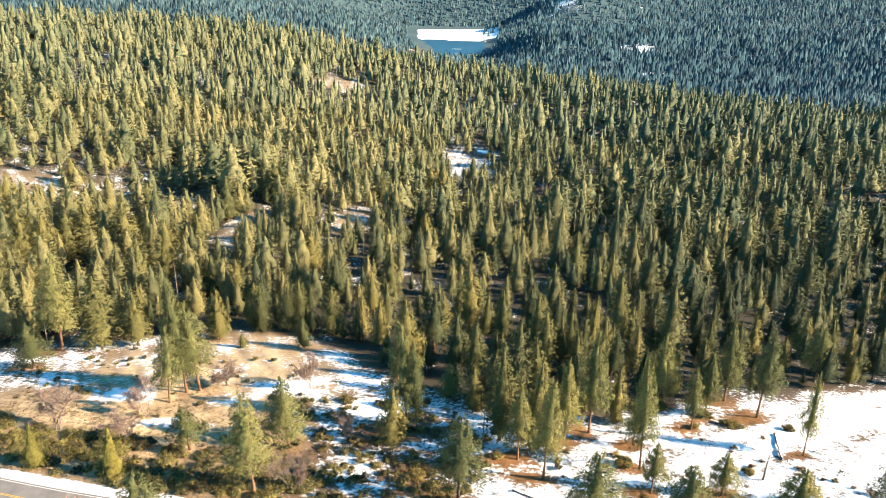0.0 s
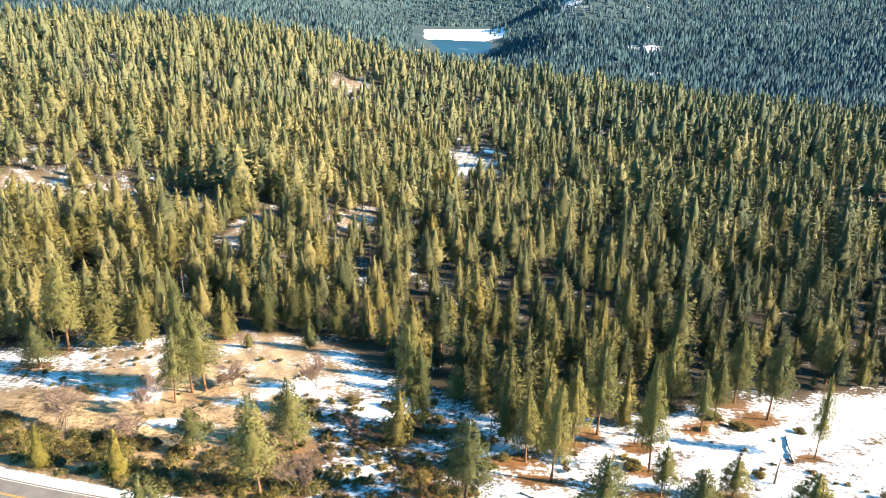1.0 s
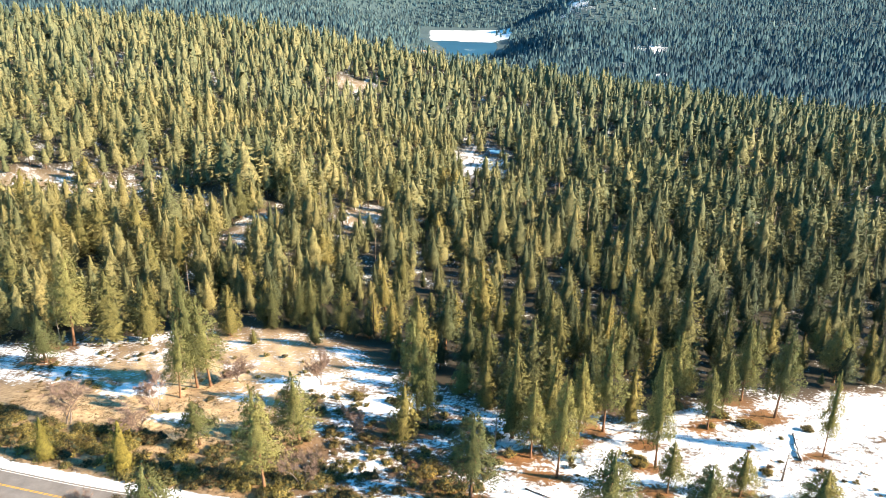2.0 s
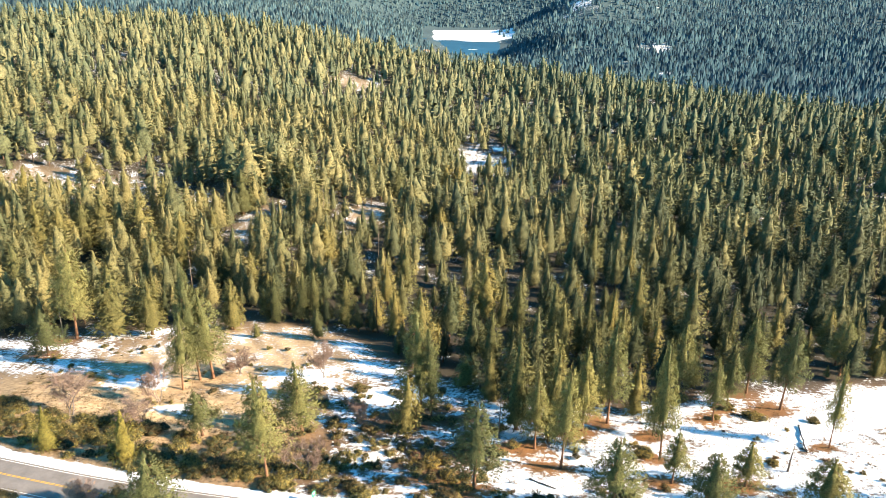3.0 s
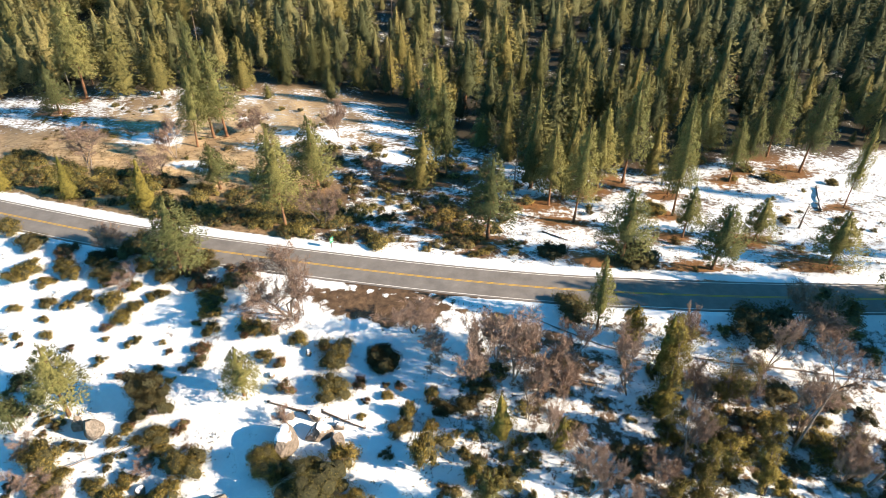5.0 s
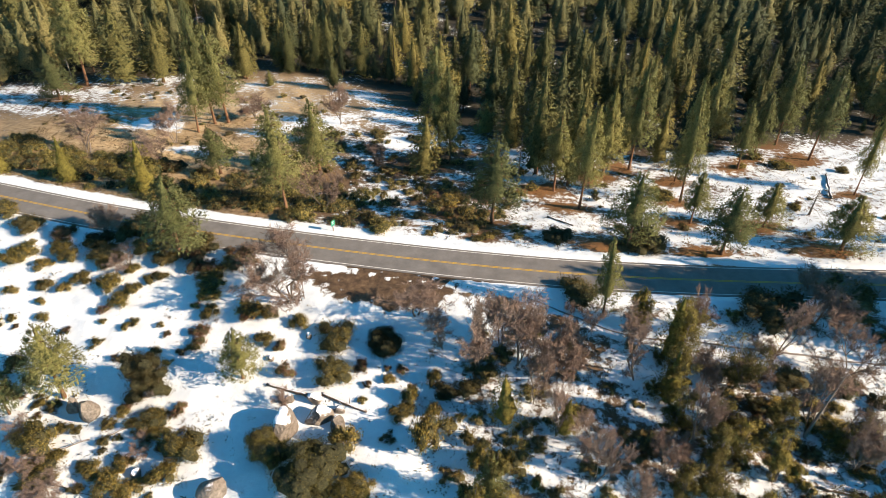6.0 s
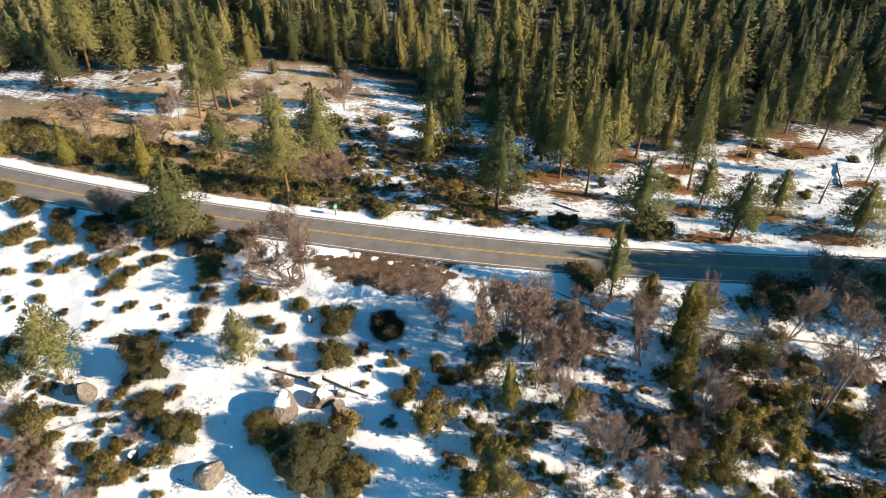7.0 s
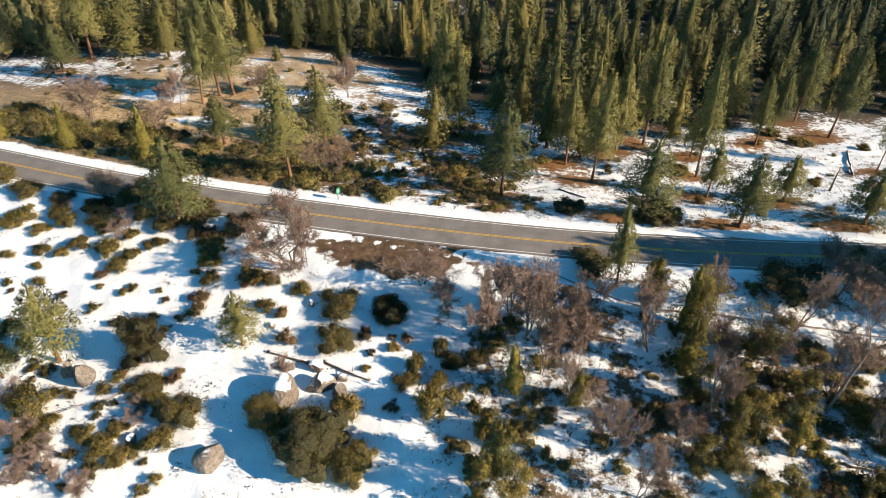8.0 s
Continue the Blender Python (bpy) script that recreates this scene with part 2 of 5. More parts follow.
def skirts(rng, h, base, r, layers, points, droop=0.10):
    """A solid jagged cone in a few layers, the dense inside of a conifer's crown."""
    V, F, n = [], [], 0
    for i in range(layers):
        f0, f1 = i / layers, min(1.0, (i + 1.9) / layers)
        z0, z1 = h * (base + (1 - base) * f0), h * (base + (1 - base) * f1)
        reach = r * ((1 - f0 ** 1.8) * min(1.0, 0.78 + f0) + 0.03)
        a = np.arange(2 * points) * math.pi / points + rng.uniform(0, 6)
        rr = reach * np.where(np.arange(2 * points) % 2, rng.uniform(0.5, 0.72, 2 * points), rng.uniform(0.85, 1.2, 2 * points))
        zz = z0 - droop * r * np.where(np.arange(2 * points) % 2, -0.5, 1.0) + rng.normal(0, 0.02 * h, 2 * points)
        V.append(np.c_[rr * np.cos(a), rr * np.sin(a), zz])
        V.append([(rng.normal(0, 0.03 * r), rng.normal(0, 0.03 * r), z1)])
        k = np.arange(2 * points)
        F.append(np.c_[k, (k + 1) % (2 * points), np.full(2 * points, 2 * points)] + n)
        n += 2 * points + 1
    return np.concatenate(V), np.concatenate(F)


def soup_part(name, soup, mats, parent=None, label="", smooth=False):
    v, f, s = soup.arrays()
    ob = new(name, mesh_of(name, v, f, mats, s, smooth))
    ob.parent = parent
    return tagged(ob, label)


def part(name, bm, material, parent, label=""):
    me = bpy.data.meshes.new(name)
    bm.to_mesh(me)
    bm.free()
    me.materials.append(material)
    ob = new(name, me)
    ob.parent = parent
    return tagged(ob, label)


def kites(p, d, length, width, sag, rng, twist=0.55, face=None):
    """Leaf-shaped sprays: each starts at p, goes along d, is folded and hangs a little."""
    p, d = np.asarray(p, float), np.asarray(d, float)
    n = len(p)
    d = d / np.linalg.norm(d, axis=1, keepdims=True)
    any_way = rng.normal(size=(n, 3)) * twist + ((0, 0, 1) if face is None else np.asarray(face, float))
    side = np.cross(d, any_way)
    side /= np.linalg.norm(side, axis=1, keepdims=True) + 1e-9
    length, width, sag = (np.broadcast_to(np.asarray(a, float), (n,))[:, None] for a in (length, width, sag))
    drop = np.zeros((n, 3))
    drop[:, 2:] = -sag * length
    back = np.where(rng.uniform(size=(n, 1)) < 0.4, 1.0, 0.25)
    foot, tip = p + d * length * (1 - back) * 0.2, p + d * length + drop
    wide = p + d * length * 0.45 + drop * 0.3
    v = np.stack([foot - side * width * 0.35, wide + side * width * 0.6, tip], 1).reshape(-1, 3)
    return v, np.arange(n * 3).reshape(-1, 3)


def tube(points, radii, sides=5):
    points, v, f = np.asarray(points, float), [], []
    for k, (c, r) in enumerate(zip(points, radii)):
        ahead = points[min(k + 1, len(points) - 1)] - points[max(k - 1, 0)]
        ahead = ahead / (np.linalg.norm(ahead) + 1e-9)
        a = np.cross(ahead, (0.31, 0.95, 0.07))
        a /= np.linalg.norm(a) + 1e-9
        b = np.cross(ahead, a)
        for s in range(sides):
            t = 6.2832 * s / sides
            v.append(c + r * (a * math.cos(t) + b * math.sin(t)))
    for k in range(len(points) - 1):
        for s in range(sides):
            i, j = k * sides + s, k * sides + (s + 1) % sides
            f += [(i, j, j + sides), (i, j + sides, i + sides)]
    return v, f


def trunk_line(h, r, rng, lean=0.02, steps=6, stop=1.0):
    z = np.linspace(-0.6, h * stop, steps)
    bend = np.cumsum(rng.normal(0, lean * h / steps * 0.5, (steps, 2)), 0)
    pts = np.c_[bend, z]
    rad = r * (1 - 0.93 * np.clip(z / h, 0, 1)) + 0.01
    rad[0] *= 1.35
    return pts, rad


def crown_outline(t, blunt=0.8):
    """Reach of a conifer's crown from its lowest boughs (0) to the tip (1)."""
    return np.minimum(1.0, 0.70 + 1.6 * t) * (1 - t) ** blunt / 0.88


def soft_crown(rng, h, base, r, boughs, bits, size, blunt=0.8, ragged=0.16, loose=0.13):
    """A feathery conical crown: boughs all round, each ending in a brush of small sprays that lie on one another."""
    t = 1 - (1 - (np.arange(boughs) + rng.uniform(0, 1, boughs)) / boughs * 0.998) ** 0.62
    a = np.arange(boughs) * 2.39996 + rng.normal(0, 0.35, boughs)
    reach = r * (crown_outline(t, blunt) * rng.normal(1.0, ragged, boughs) + 0.03)
    z = h * (base + (1 - base) * t)
    k = np.repeat(np.arange(boughs), bits)
    n = len(k)
    u = 1 - 0.5 * rng.uniform(0, 1, n) ** 2
    b = a[k] + rng.normal(0, 0.24, n)
    out = np.c_[np.cos(b), np.sin(b), np.full(n, 0.45)]
    along = np.c_[-np.sin(b), np.cos(b), np.zeros(n)]
    down = np.c_[0.40 * np.cos(b), 0.40 * np.sin(b), np.full(n, -0.9)]
    w = rng.uniform(0, 6.2832, n)[:, None]
    d = 0.75 * out + np.cos(w) * along + (np.sin(w) * 0.8 + 0.25) * down + rng.normal(0, 0.2, (n, 3))
    rad = np.maximum(reach[k] * u - 0.3 * size, 0.0)
    p = np.c_[np.cos(b) * rad, np.sin(b) * rad, z[k] + (u - 0.75) * reach[k] * (0.30 - 0.75 * (1 - t[k])) + rng.normal(0, 0.016 * h, n)]
    s = size * rng.uniform(0.6, 1.3, n) * (0.55 + 0.45 * np.minimum(1.0, reach[k] / (0.5 * r)))
    p = np.r_[p, [(0, 0, h * 0.93)] * 3]
    d = np.r_[d, np.c_[rng.normal(0, 0.15, (3, 2)), np.ones(3)]]
    out, s = np.r_[out, [(0, 0.5, 0.5)] * 3], np.r_[s, [h * 0.055] * 3]
    return leafy(*kites(p, d, s, s * np.r_[rng.uniform(0.28, 0.46, n), [0.3] * 3], 0.08, rng, 0.35, out), rise=0.42, loose=loose, rng=rng)


def crown_core(rng, h, base, r, rings=7, sides=7, blunt=0.8):
    """The dense lumpy inside of such a crown, closed at the tip."""
    V, F, t = [], [], np.linspace(0.0, 1.0, rings)
    for i, q in enumerate(t):
        a = (np.arange(sides) + 0.5 * (i % 2) + rng.uniform(-0.25, 0.25, sides)) * 6.2832 / sides
        rr = r * crown_outline(min(q, 0.985), blunt) * (1 - 0.35 * q) * rng.uniform(0.55, 1.15, sides)
        V.append(np.c_[rr * np.cos(a), rr * np.sin(a), h * (base + (0.96 - base) * q) + rng.normal(0, 0.012 * h, sides) * (q < 0.9)])
    for i in range(rings - 1):
        for j in range(sides):
            m, n = i * sides + j, i * sides + (j + 1) % sides
            F += [(m, n, n + sides), (m, n + sides, m + sides)]
    low = len(V) * sides
    V.append([(0, 0, h * base + 0.04 * h)])
    F += [((j + 1) % sides, j, low) for j in range(sides)]
    v, f, out = leafy(np.concatenate(V), np.array(F), rise=0.42, loose=0.2, rng=rng, sprays=False)
    return v, f, out


BALL = [(math.cos(a) * c, math.sin(a) * c, s) for c, s, o in ((0.5, -0.85, 0), (0.97, -0.25, 0.5), (0.85, 0.5, 0), (0.35, 0.93, 0.5)) for a in [6.2832 * (k + o) / 6 for k in range(6)]]
BALL_F = [t for q in range(3) for k in range(6) for t in ((q * 6 + k, q * 6 + (k + 1) % 6, q * 6 + 6 + (k + 1) % 6), (q * 6 + k, q * 6 + 6 + (k + 1) % 6, q * 6 + 6 + k))] + [(18, 19, 20), (18, 20, 21), (18, 21, 22), (18, 22, 23)]


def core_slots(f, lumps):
    """Slot 1 for a shrub's dense inside, shade-dark in colour, 0 for its leaves."""
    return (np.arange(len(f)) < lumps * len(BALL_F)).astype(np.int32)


def dome(rng, h, r, lumps, leaves, size, foot=0.45):
    """A shrub: several leafy lumps on short stems, dense inside."""
    p, d, ln, wd, mids, fc = [], [], [], [], [], []
    stems, inside = Soup(), Soup()
    for i in range(lumps):
        a, s = i * 2.4 + rng.uniform(-0.9, 0.9), math.sqrt((i + 0.5) / lumps) * rng.uniform(0.45, 0.82)
        lr = r * rng.uniform(0.20, 0.46)
        c = np.array([r * s * math.cos(a), r * s * math.sin(a), max((h - lr * 0.8) * rng.uniform(foot, 1.05) * (1 - 0.5 * s * s), 0.3 * lr)])
        stems.add(*tube([(c[0] * 0.15, c[1] * 0.15, -0.2), c * (0.6, 0.6, 0.5), c], (0.07, 0.05, 0.03), 3))
        core = np.array(BALL) * lr * 0.62 * rng.uniform(0.75, 1.2, (24, 1)) + c
        inside.add(*leafy(core, BALL_F, c * (0.7, 0.7, 0.6), 0.2)[:2], 0, leafy(core, BALL_F, c * (0.7, 0.7, 0.6), 0.2)[2])
        for _ in range(leaves):
            q = rng.normal(size=3)
            q /= np.linalg.norm(q)
            q[2] = q[2] * 0.85 + 0.15
            fc.append(q), mids.append(c * (0.6, 0.6, 0.5))
            p.append(c + q * lr * rng.uniform(0.5, 1.05)), d.append(q + rng.normal(0, 0.6, 3) + (0, 0, 0.25)), ln.append(size * rng.uniform(0.6, 1.4)), wd.append(size * rng.uniform(0.3, 0.6))
    v, f, n = leafy(*kites(p, d, ln, wd, 0.05, rng, 0.7, fc), np.repeat(np.array(mids), 3, 0), 0.25, 0.45, rng)
    inside.add(v, f, 0, n)
    v, f, _ = inside.arrays()
    v[:, 2] = np.maximum(v[:, 2], 0.02)
    return (v, f, inside.normals()), stems


def bare_tree(rng, h, r, depth=5, trunks=2):
    """A leafless tree: forking limbs down to fine twigs."""
    wood, twigs = Soup(), Soup()
    p, d, ln = [], [], []

    def grow(a, way, length, rad, level):
        b = a + way * length
        bend = a + way * length * 0.5 + rng.normal(0, 0.06 * length, 3)
        wood.add(*tube([a, bend, b], (rad, rad * 0.8, rad * 0.6), 4 if level > 3 else 3))
        if level <= 2:
            for _ in range(26):
                u = rng.uniform(0.1, 1.0)
                p.append(a + (b - a) * u), d.append(way + rng.normal(0, 1.0, 3)), ln.append(length * rng.uniform(0.3, 0.8))
        if level <= 0:
            return
        for _ in range(3 if level < 4 else 2 + (rng.uniform() < 0.6)):
            turn = rng.normal(0, 0.62, 3)
            turn[2] = abs(turn[2]) * 0.45 - 0.06
            n = way + turn
            grow(b if rng.uniform() < 0.6 else bend, n / np.linalg.norm(n), length * rng.uniform(0.6, 0.84), rad * 0.58, level - 1)

    for k in range(trunks):
        way = np.array([rng.normal(0, 0.28), rng.normal(0, 0.28), 1.0])
        grow(np.array([rng.normal(0, 0.2), rng.normal(0, 0.2), -0.4]), way / np.linalg.norm(way), h * 0.30, 0.11, depth - 1)
    p, d, ln = np.array(p), np.array(d), np.array(ln)
    twigs.add(*kites(p, d, ln, 0.048, 0.0, rng, 2.0))
    out = []
    for s in (wood, twigs):
        v, f, m = s.arrays()
        out.append([v, f])
    size = np.percentile(np.abs(out[1][0][:, :2]), 97), np.percentile(out[1][0][:, 2], 99)
    for o in out:
        o[0] = o[0] * (r / size[0], r / size[0], h / size[1])
    return out

ROAD_X = (-160, -88, -64, -38, -18, 0, 14, 34, 63, 160)
ROAD_Y = (125, 105.3, 99.8, 95.5, 92.8, 90.9, 89.9, 89.5, 90.2, 96)
# x, y, height and crown radius of the single trees and shrubs
PINES_BANK = [  # on the bank beyond the road, open ground
    (-116.2, 189.3, 32, 6.7), (-114.1, 171.3, 14.7, 5.6), (-67, 148.2, 21.3, 3.6), (-65, 154.4, 33.2, 4.7),
    (-62.2, 156, 25.9, 5.3), (-53.6, 125, 11.3, 4), (-34.2, 105, 21, 4.6), (-33.2, 128.1, 17.9, 5.3),
    (-8.1, 139.1, 27.5, 4.6), (-5.8, 137.2, 23.5, 3.2),
]
PINES_SNOW = [  # on the snowy flat beyond the road
    (3.3, 107.2, 19.4, 4.9), (16.3, 125.4, 18.9, 3.6), (20.7, 117.6, 23.4, 3.7), (27.7, 134, 21.5, 3.8),
    (34.2, 138.7, 27.2, 4), (42.9, 132.7, 13.5, 2.6), (41.7, 122.7, 27.2, 3.3), (41, 112.2, 12, 2.9),
    (41.9, 97, 13.5, 4.5), (54.8, 154.9, 20.5, 4.5), (26.5, 98.4, 15.7, 4.7), (54.5, 111.6, 10.4, 3.5),
    (58.7, 140.4, 17, 2.8), (64.3, 147.5, 16.1, 3.1), (77.2, 147.5, 23.4, 4.2), (73, 157.2, 22.6, 4.2),
    (79.4, 129.2, 21.1, 2), (63.2, 100.5, 11.5, 4.6), (106.4, 175.4, 17, 4.8),
]
PINES_NEAR = [  # on the near side of the road
    (-48.5, 90.1, 16.6, 5.4), (-55.8, 62.7, 14.0, 4.3), (-31.8, 66.9, 10.1, 3.2), (-62.2, 59.8, 8, 2.6),
    (20.1, 80.8, 15.2, 2.5), (3, 49.7, 11.3, 2.0),
]
CEDARS = [  # dense narrow crowns at the forest's edge
    (-106.3, 194.1, 24.9, 6.7), (-95.1, 194.3, 19.4, 3.9), (-71.7, 201.1, 18.6, 3.2), (-60.8, 211.2, 18, 3.3),
    (-52.1, 212, 19.4, 3.7), (-43.2, 193.6, 10.4, 2.4), (-61.9, 192.7, 5.2, 1.5), (-11.1, 131.6, 14.6, 3.1),
    (7.7, 149.5, 13.1, 2.8), (2, 157, 10.2, 2.9), (19.5, 128.5, 23.8, 3.1), (41.6, 143.5, 16.4, 2.7),
    (13.1, 134.1, 25.9, 3.5),
]
FOREST_LEFT = [  # conifers that stand out from the forest
    (-176, 274.3, 26, 5.4), (-167.8, 277.1, 24, 5.6), (-164.1, 285.8, 24, 5.2), (-157, 290.7, 26, 6.6),
    (-139.9, 289.5, 29, 6.7), (-145.5, 329.8, 28, 7.1), (-115.5, 244.6, 27, 5.7), (-112.5, 264.3, 27, 5.5),
    (-115.3, 308.8, 19, 3.9), (-89.4, 249.5, 18, 4.7), (-79.8, 249.1, 17, 4.7), (-73.1, 202.2, 17, 2.8),
    (-64, 215.4, 17, 3.1), (-116.4, 357.4, 26, 6.2), (-119.2, 412.3, 26, 7), (-97.1, 387.7, 27, 6.6),
    (-208.1, 318.9, 24, 6.3), (-218.3, 397.2, 18, 6.7),
]
FOREST_CENTRE = [  # conifers that stand out from the forest
    (-157.5, 228.6, 26, 5.8), (-147.9, 231.7, 20, 4.6), (-47.5, 211.9, 20, 3.3), (-56.2, 278.3, 22, 4.1),
    (-40.9, 245.6, 20, 4), (-37.3, 209.8, 18, 3.9), (-27.1, 206.9, 16, 2.9), (-25.6, 232.8, 18, 3.2),
    (-18.5, 211.5, 20, 2.9), (-20.3, 246.1, 21, 3.8), (-10.5, 182, 22, 3.8), (-2.8, 191.3, 22, 3.5),
    (0.6, 213.4, 15, 2.4), (3.5, 174.4, 20, 3.2), (9.4, 218.1, 26, 4.5), (5.6, 226.9, 18, 2.5),
    (14.5, 212.8, 17, 2.6), (8.7, 170, 19, 3.1), (18.9, 202, 21, 3),
]
FOREST_INNER = [  # conifers that stand out from the forest
    (18.3, 151.3, 25, 3.9), (29.3, 195.2, 22, 3.7), (36.7, 207.4, 17, 3.1), (33.6, 178.3, 18, 2.4),
    (21.1, 279.8, 17, 2.9), (29.3, 266.7, 14, 2.3), (39.8, 317.7, 19, 3.8), (-41.6, 450.3, 22, 7.5),
    (-10.2, 488.7, 22, 7.3), (-0.5, 482.1, 22, 6.8), (-62.5, 473.6, 20, 8.7), (4.7, 402.1, 19, 4.7),
    (15.3, 382.7, 20, 4.2), (-9.8, 345.4, 20, 4.3), (-78.1, 352.9, 26, 6.6), (53.5, 355.7, 17, 4.5),
]
FOREST_RIGHT = [  # conifers that stand out from the forest
    (54, 195.7, 28, 4.1), (78.7, 252, 24, 4.2), (61, 255.3, 19, 2.9), (39.3, 176.7, 19, 3),
    (43.9, 186.4, 20, 2.3), (72.2, 215.6, 18, 3.1), (67.9, 189.1, 28, 4.4), (87.6, 227.2, 19, 2.9),
    (120.8, 338, 24, 5.1), (121.2, 305.2, 23, 5.2), (105.7, 242, 19, 3.1), (145.7, 332, 16, 3.3),
    (160.4, 345.1, 22, 4.4), (65.3, 215.4, 16, 2.3), (180.5, 433.4, 18, 6.6), (188.9, 384.8, 20, 6),
    (151.4, 288.3, 22, 6), (147.1, 264.8, 27, 5.6),
]
FOREST_BACK = [  # conifers that stand out from the forest
    (115.9, 211.8, 22, 4.3), (182.4, 316.8, 21, 5.8), (143.9, 293.4, 20, 4.7), (108.2, 503.9, 20, 6),
    (116.9, 497.9, 20, 5.5), (114.5, 453.3, 20, 5.4), (116.5, 420.2, 20, 4.7), (93, 460.2, 20, 5.9),
    (241.5, 443.5, 22, 10), (139.5, 456.1, 22, 6.7), (146.4, 448.2, 20, 5.5), (55.7, 278.7, 24, 4.5),
    (68.2, 265.3, 18, 2.8), (177.3, 462.8, 19, 4.9), (86.2, 541.1, 18, 5.9), (49.4, 504.5, 18, 5.5),
]
LIVE_OAKS = [  # small evergreen trees of the thicket
    (30, 72.9, 12.1, 3.8), (36.8, 68.7, 10, 4.4), (27.2, 66.4, 10.6, 2.5), (27.3, 61.5, 8.7, 2.6),
    (24.8, 78.5, 8.3, 2.3), (33.2, 62.1, 5.5, 2.5), (34.7, 58.2, 6.8, 2.7), (30.8, 55.9, 8.8, 2.4),
    (40.5, 61.6, 6.3, 2.5), (38.3, 55, 9.1, 2.4), (26.6, 52.6, 6.5, 2.4), (40.7, 55.1, 3.3, 1.4),
    (30.4, 52.6, 6, 3.4), (37, 49.9, 4.3, 2.6), (32.9, 49.5, 3.8, 2.8), (47.6, 59.5, 5, 2.5),
    (46.2, 50.6, 4.6, 2.6), (3, 49.7, 11.3, 1.9), (5, 46.1, 8.7, 2.9), (0.9, 46.2, 10.6, 1.7),
]
JUNIPERS = [  # low yellow-green crowns
    (-78.4, 112.1, 9.9, 2.6), (-62.2, 109.6, 11.4, 3.2), (5.3, 61.9, 8.8, 2.3), (12.9, 60.7, 6.7, 1.9),
    (24.8, 78.5, 8.3, 2.1), (29, 73.5, 11.5, 2.8), (27.2, 66.4, 10, 2.2), (-93, 114, 9, 2.6),
]
OAKS_FAR = [  # bare trees beyond the road
    (-85.1, 130.9, 9.7, 4.4), (-67.6, 127.4, 7.2, 4.7), (-34.3, 159.7, 10.1, 3.1), (-69.7, 141, 9.7, 3),
    (-27.9, 107.8, 9.4, 3.9), (-21.7, 134.3, 6, 2.7), (-56.4, 160.1, 6.8, 4.8), (-62.7, 95.6, 5.5, 2.9),
]
OAKS_NEAR = [  # bare trees on the near side
    (-28, 81.4, 11.3, 6.5), (-25.8, 81.3, 10.1, 2.7), (-8.5, 79.6, 6.4, 3.8), (6.8, 71.4, 12, 4.6),
    (1.8, 70.1, 12, 3.7), (11, 68.7, 12, 3.7), (16.4, 74.8, 6.9, 2.6), (23.6, 69.7, 12, 3),
    (33.4, 78.2, 6.4, 2.7), (51.8, 81.5, 8.4, 5), (39.9, 69.1, 6.9, 3.2), (53.3, 71.8, 9.4, 3.8),
    (45.1, 62.4, 11.8, 2.6), (48.7, 59.6, 9, 2.6), (32.3, 68.4, 6.4, 3), (42.4, 76.5, 1, 1.9),
    (16.4, 53.9, 8.9, 2.3), (9, 65, 10.2, 2), (11.7, 60.2, 10.1, 2), (4.5, 74.4, 7.9, 3),
    (13.7, 68.9, 8.6, 2.6), (50.2, 69.6, 4.4, 3.7), (-3.5, 73.5, 7.2, 3), (19.5, 48.8, 9.7, 2.2),
]
TWIG_BUSHES = [  # low bare bushes
    (-48.9, 47.3, 3.2, 2.4), (-53.5, 46.1, 2.8, 2.4), (-45.2, 45.4, 2.6, 1.9), (-63.1, 95.1, 4.9, 2.6),
    (-56, 87.5, 3.6, 2.6), (-56, 51, 3.2, 2.8), (-51.5, 48.5, 2.8, 2.6), (-58.5, 57, 3.4, 2.2),
    (-24.8, 61.5, 3, 1.8), (-41.5, 55.2, 2.6, 1.8),
]
SHRUBS_DARK = [  # dark evergreen shrubs
    (-60.6, 89, 2.7, 3.6), (-49.9, 92.8, 3.2, 4.2),
    (-57.6, 95.4, 3.3, 4.4), (-45.4, 92.2, 2.3, 3.1), (-64.9, 67.3, 1.5, 2),
    (-60.9, 64.3, 2.1, 1.7), (16.5, 84, 2.8, 3.8), (29.6, 97.7, 2.7, 3.6), (45.4, 81.4, 4, 5.3),
    (57.4, 84.7, 4.1, 5.5), (44.7, 70, 1.9, 2.5), (51.5, 69, 2.1, 2.8), (-2.9, 65.2, 1.7, 2.3),
    (0.3, 66.1, 1.7, 2.2), (14.6, 100.3, 2.2, 3), (29, 99.7, 3.1, 4.1),
]
SHRUBS_LEFT = [  # olive shrubs
    (-40, 78.3, 1.4, 1.9), (-41, 83.5, 2.5, 3.3), (-53.5, 82, 1.4, 1.8), (-57.7, 83.5, 1.8, 2.4),
    (-62.8, 84.1, 1.6, 1.6), (-66.8, 88.7, 2, 2.6), (-74.4, 89.6, 1.8, 2.4), (-70.8, 87.1, 1.4, 1.8),
    (-64.8, 82.3, 1.2, 1.3), (-69.9, 75.8, 0.7, 0.9), (-55.1, 86.1, 1.3, 1.7), (-49.8, 84.8, 1.1, 1.5),
    (-51.7, 84.3, 0.9, 1.2), (-55.6, 54.8, 4.3, 3.5), (-42.2, 58.6, 2, 2.7), (-36.6, 54.9, 4.4, 3.2),
    (-37.8, 51.7, 2.2, 2.3), (-44, 52.9, 1.5, 1.4), (-47.1, 52, 1.3, 1.7), (-44.7, 50.4, 1.8, 2.4),
    (-41.5, 49.6, 1.3, 1.7), (-53.3, 50.7, 2.3, 3.1), (-46.4, 60.3, 0.9, 1.2),
]
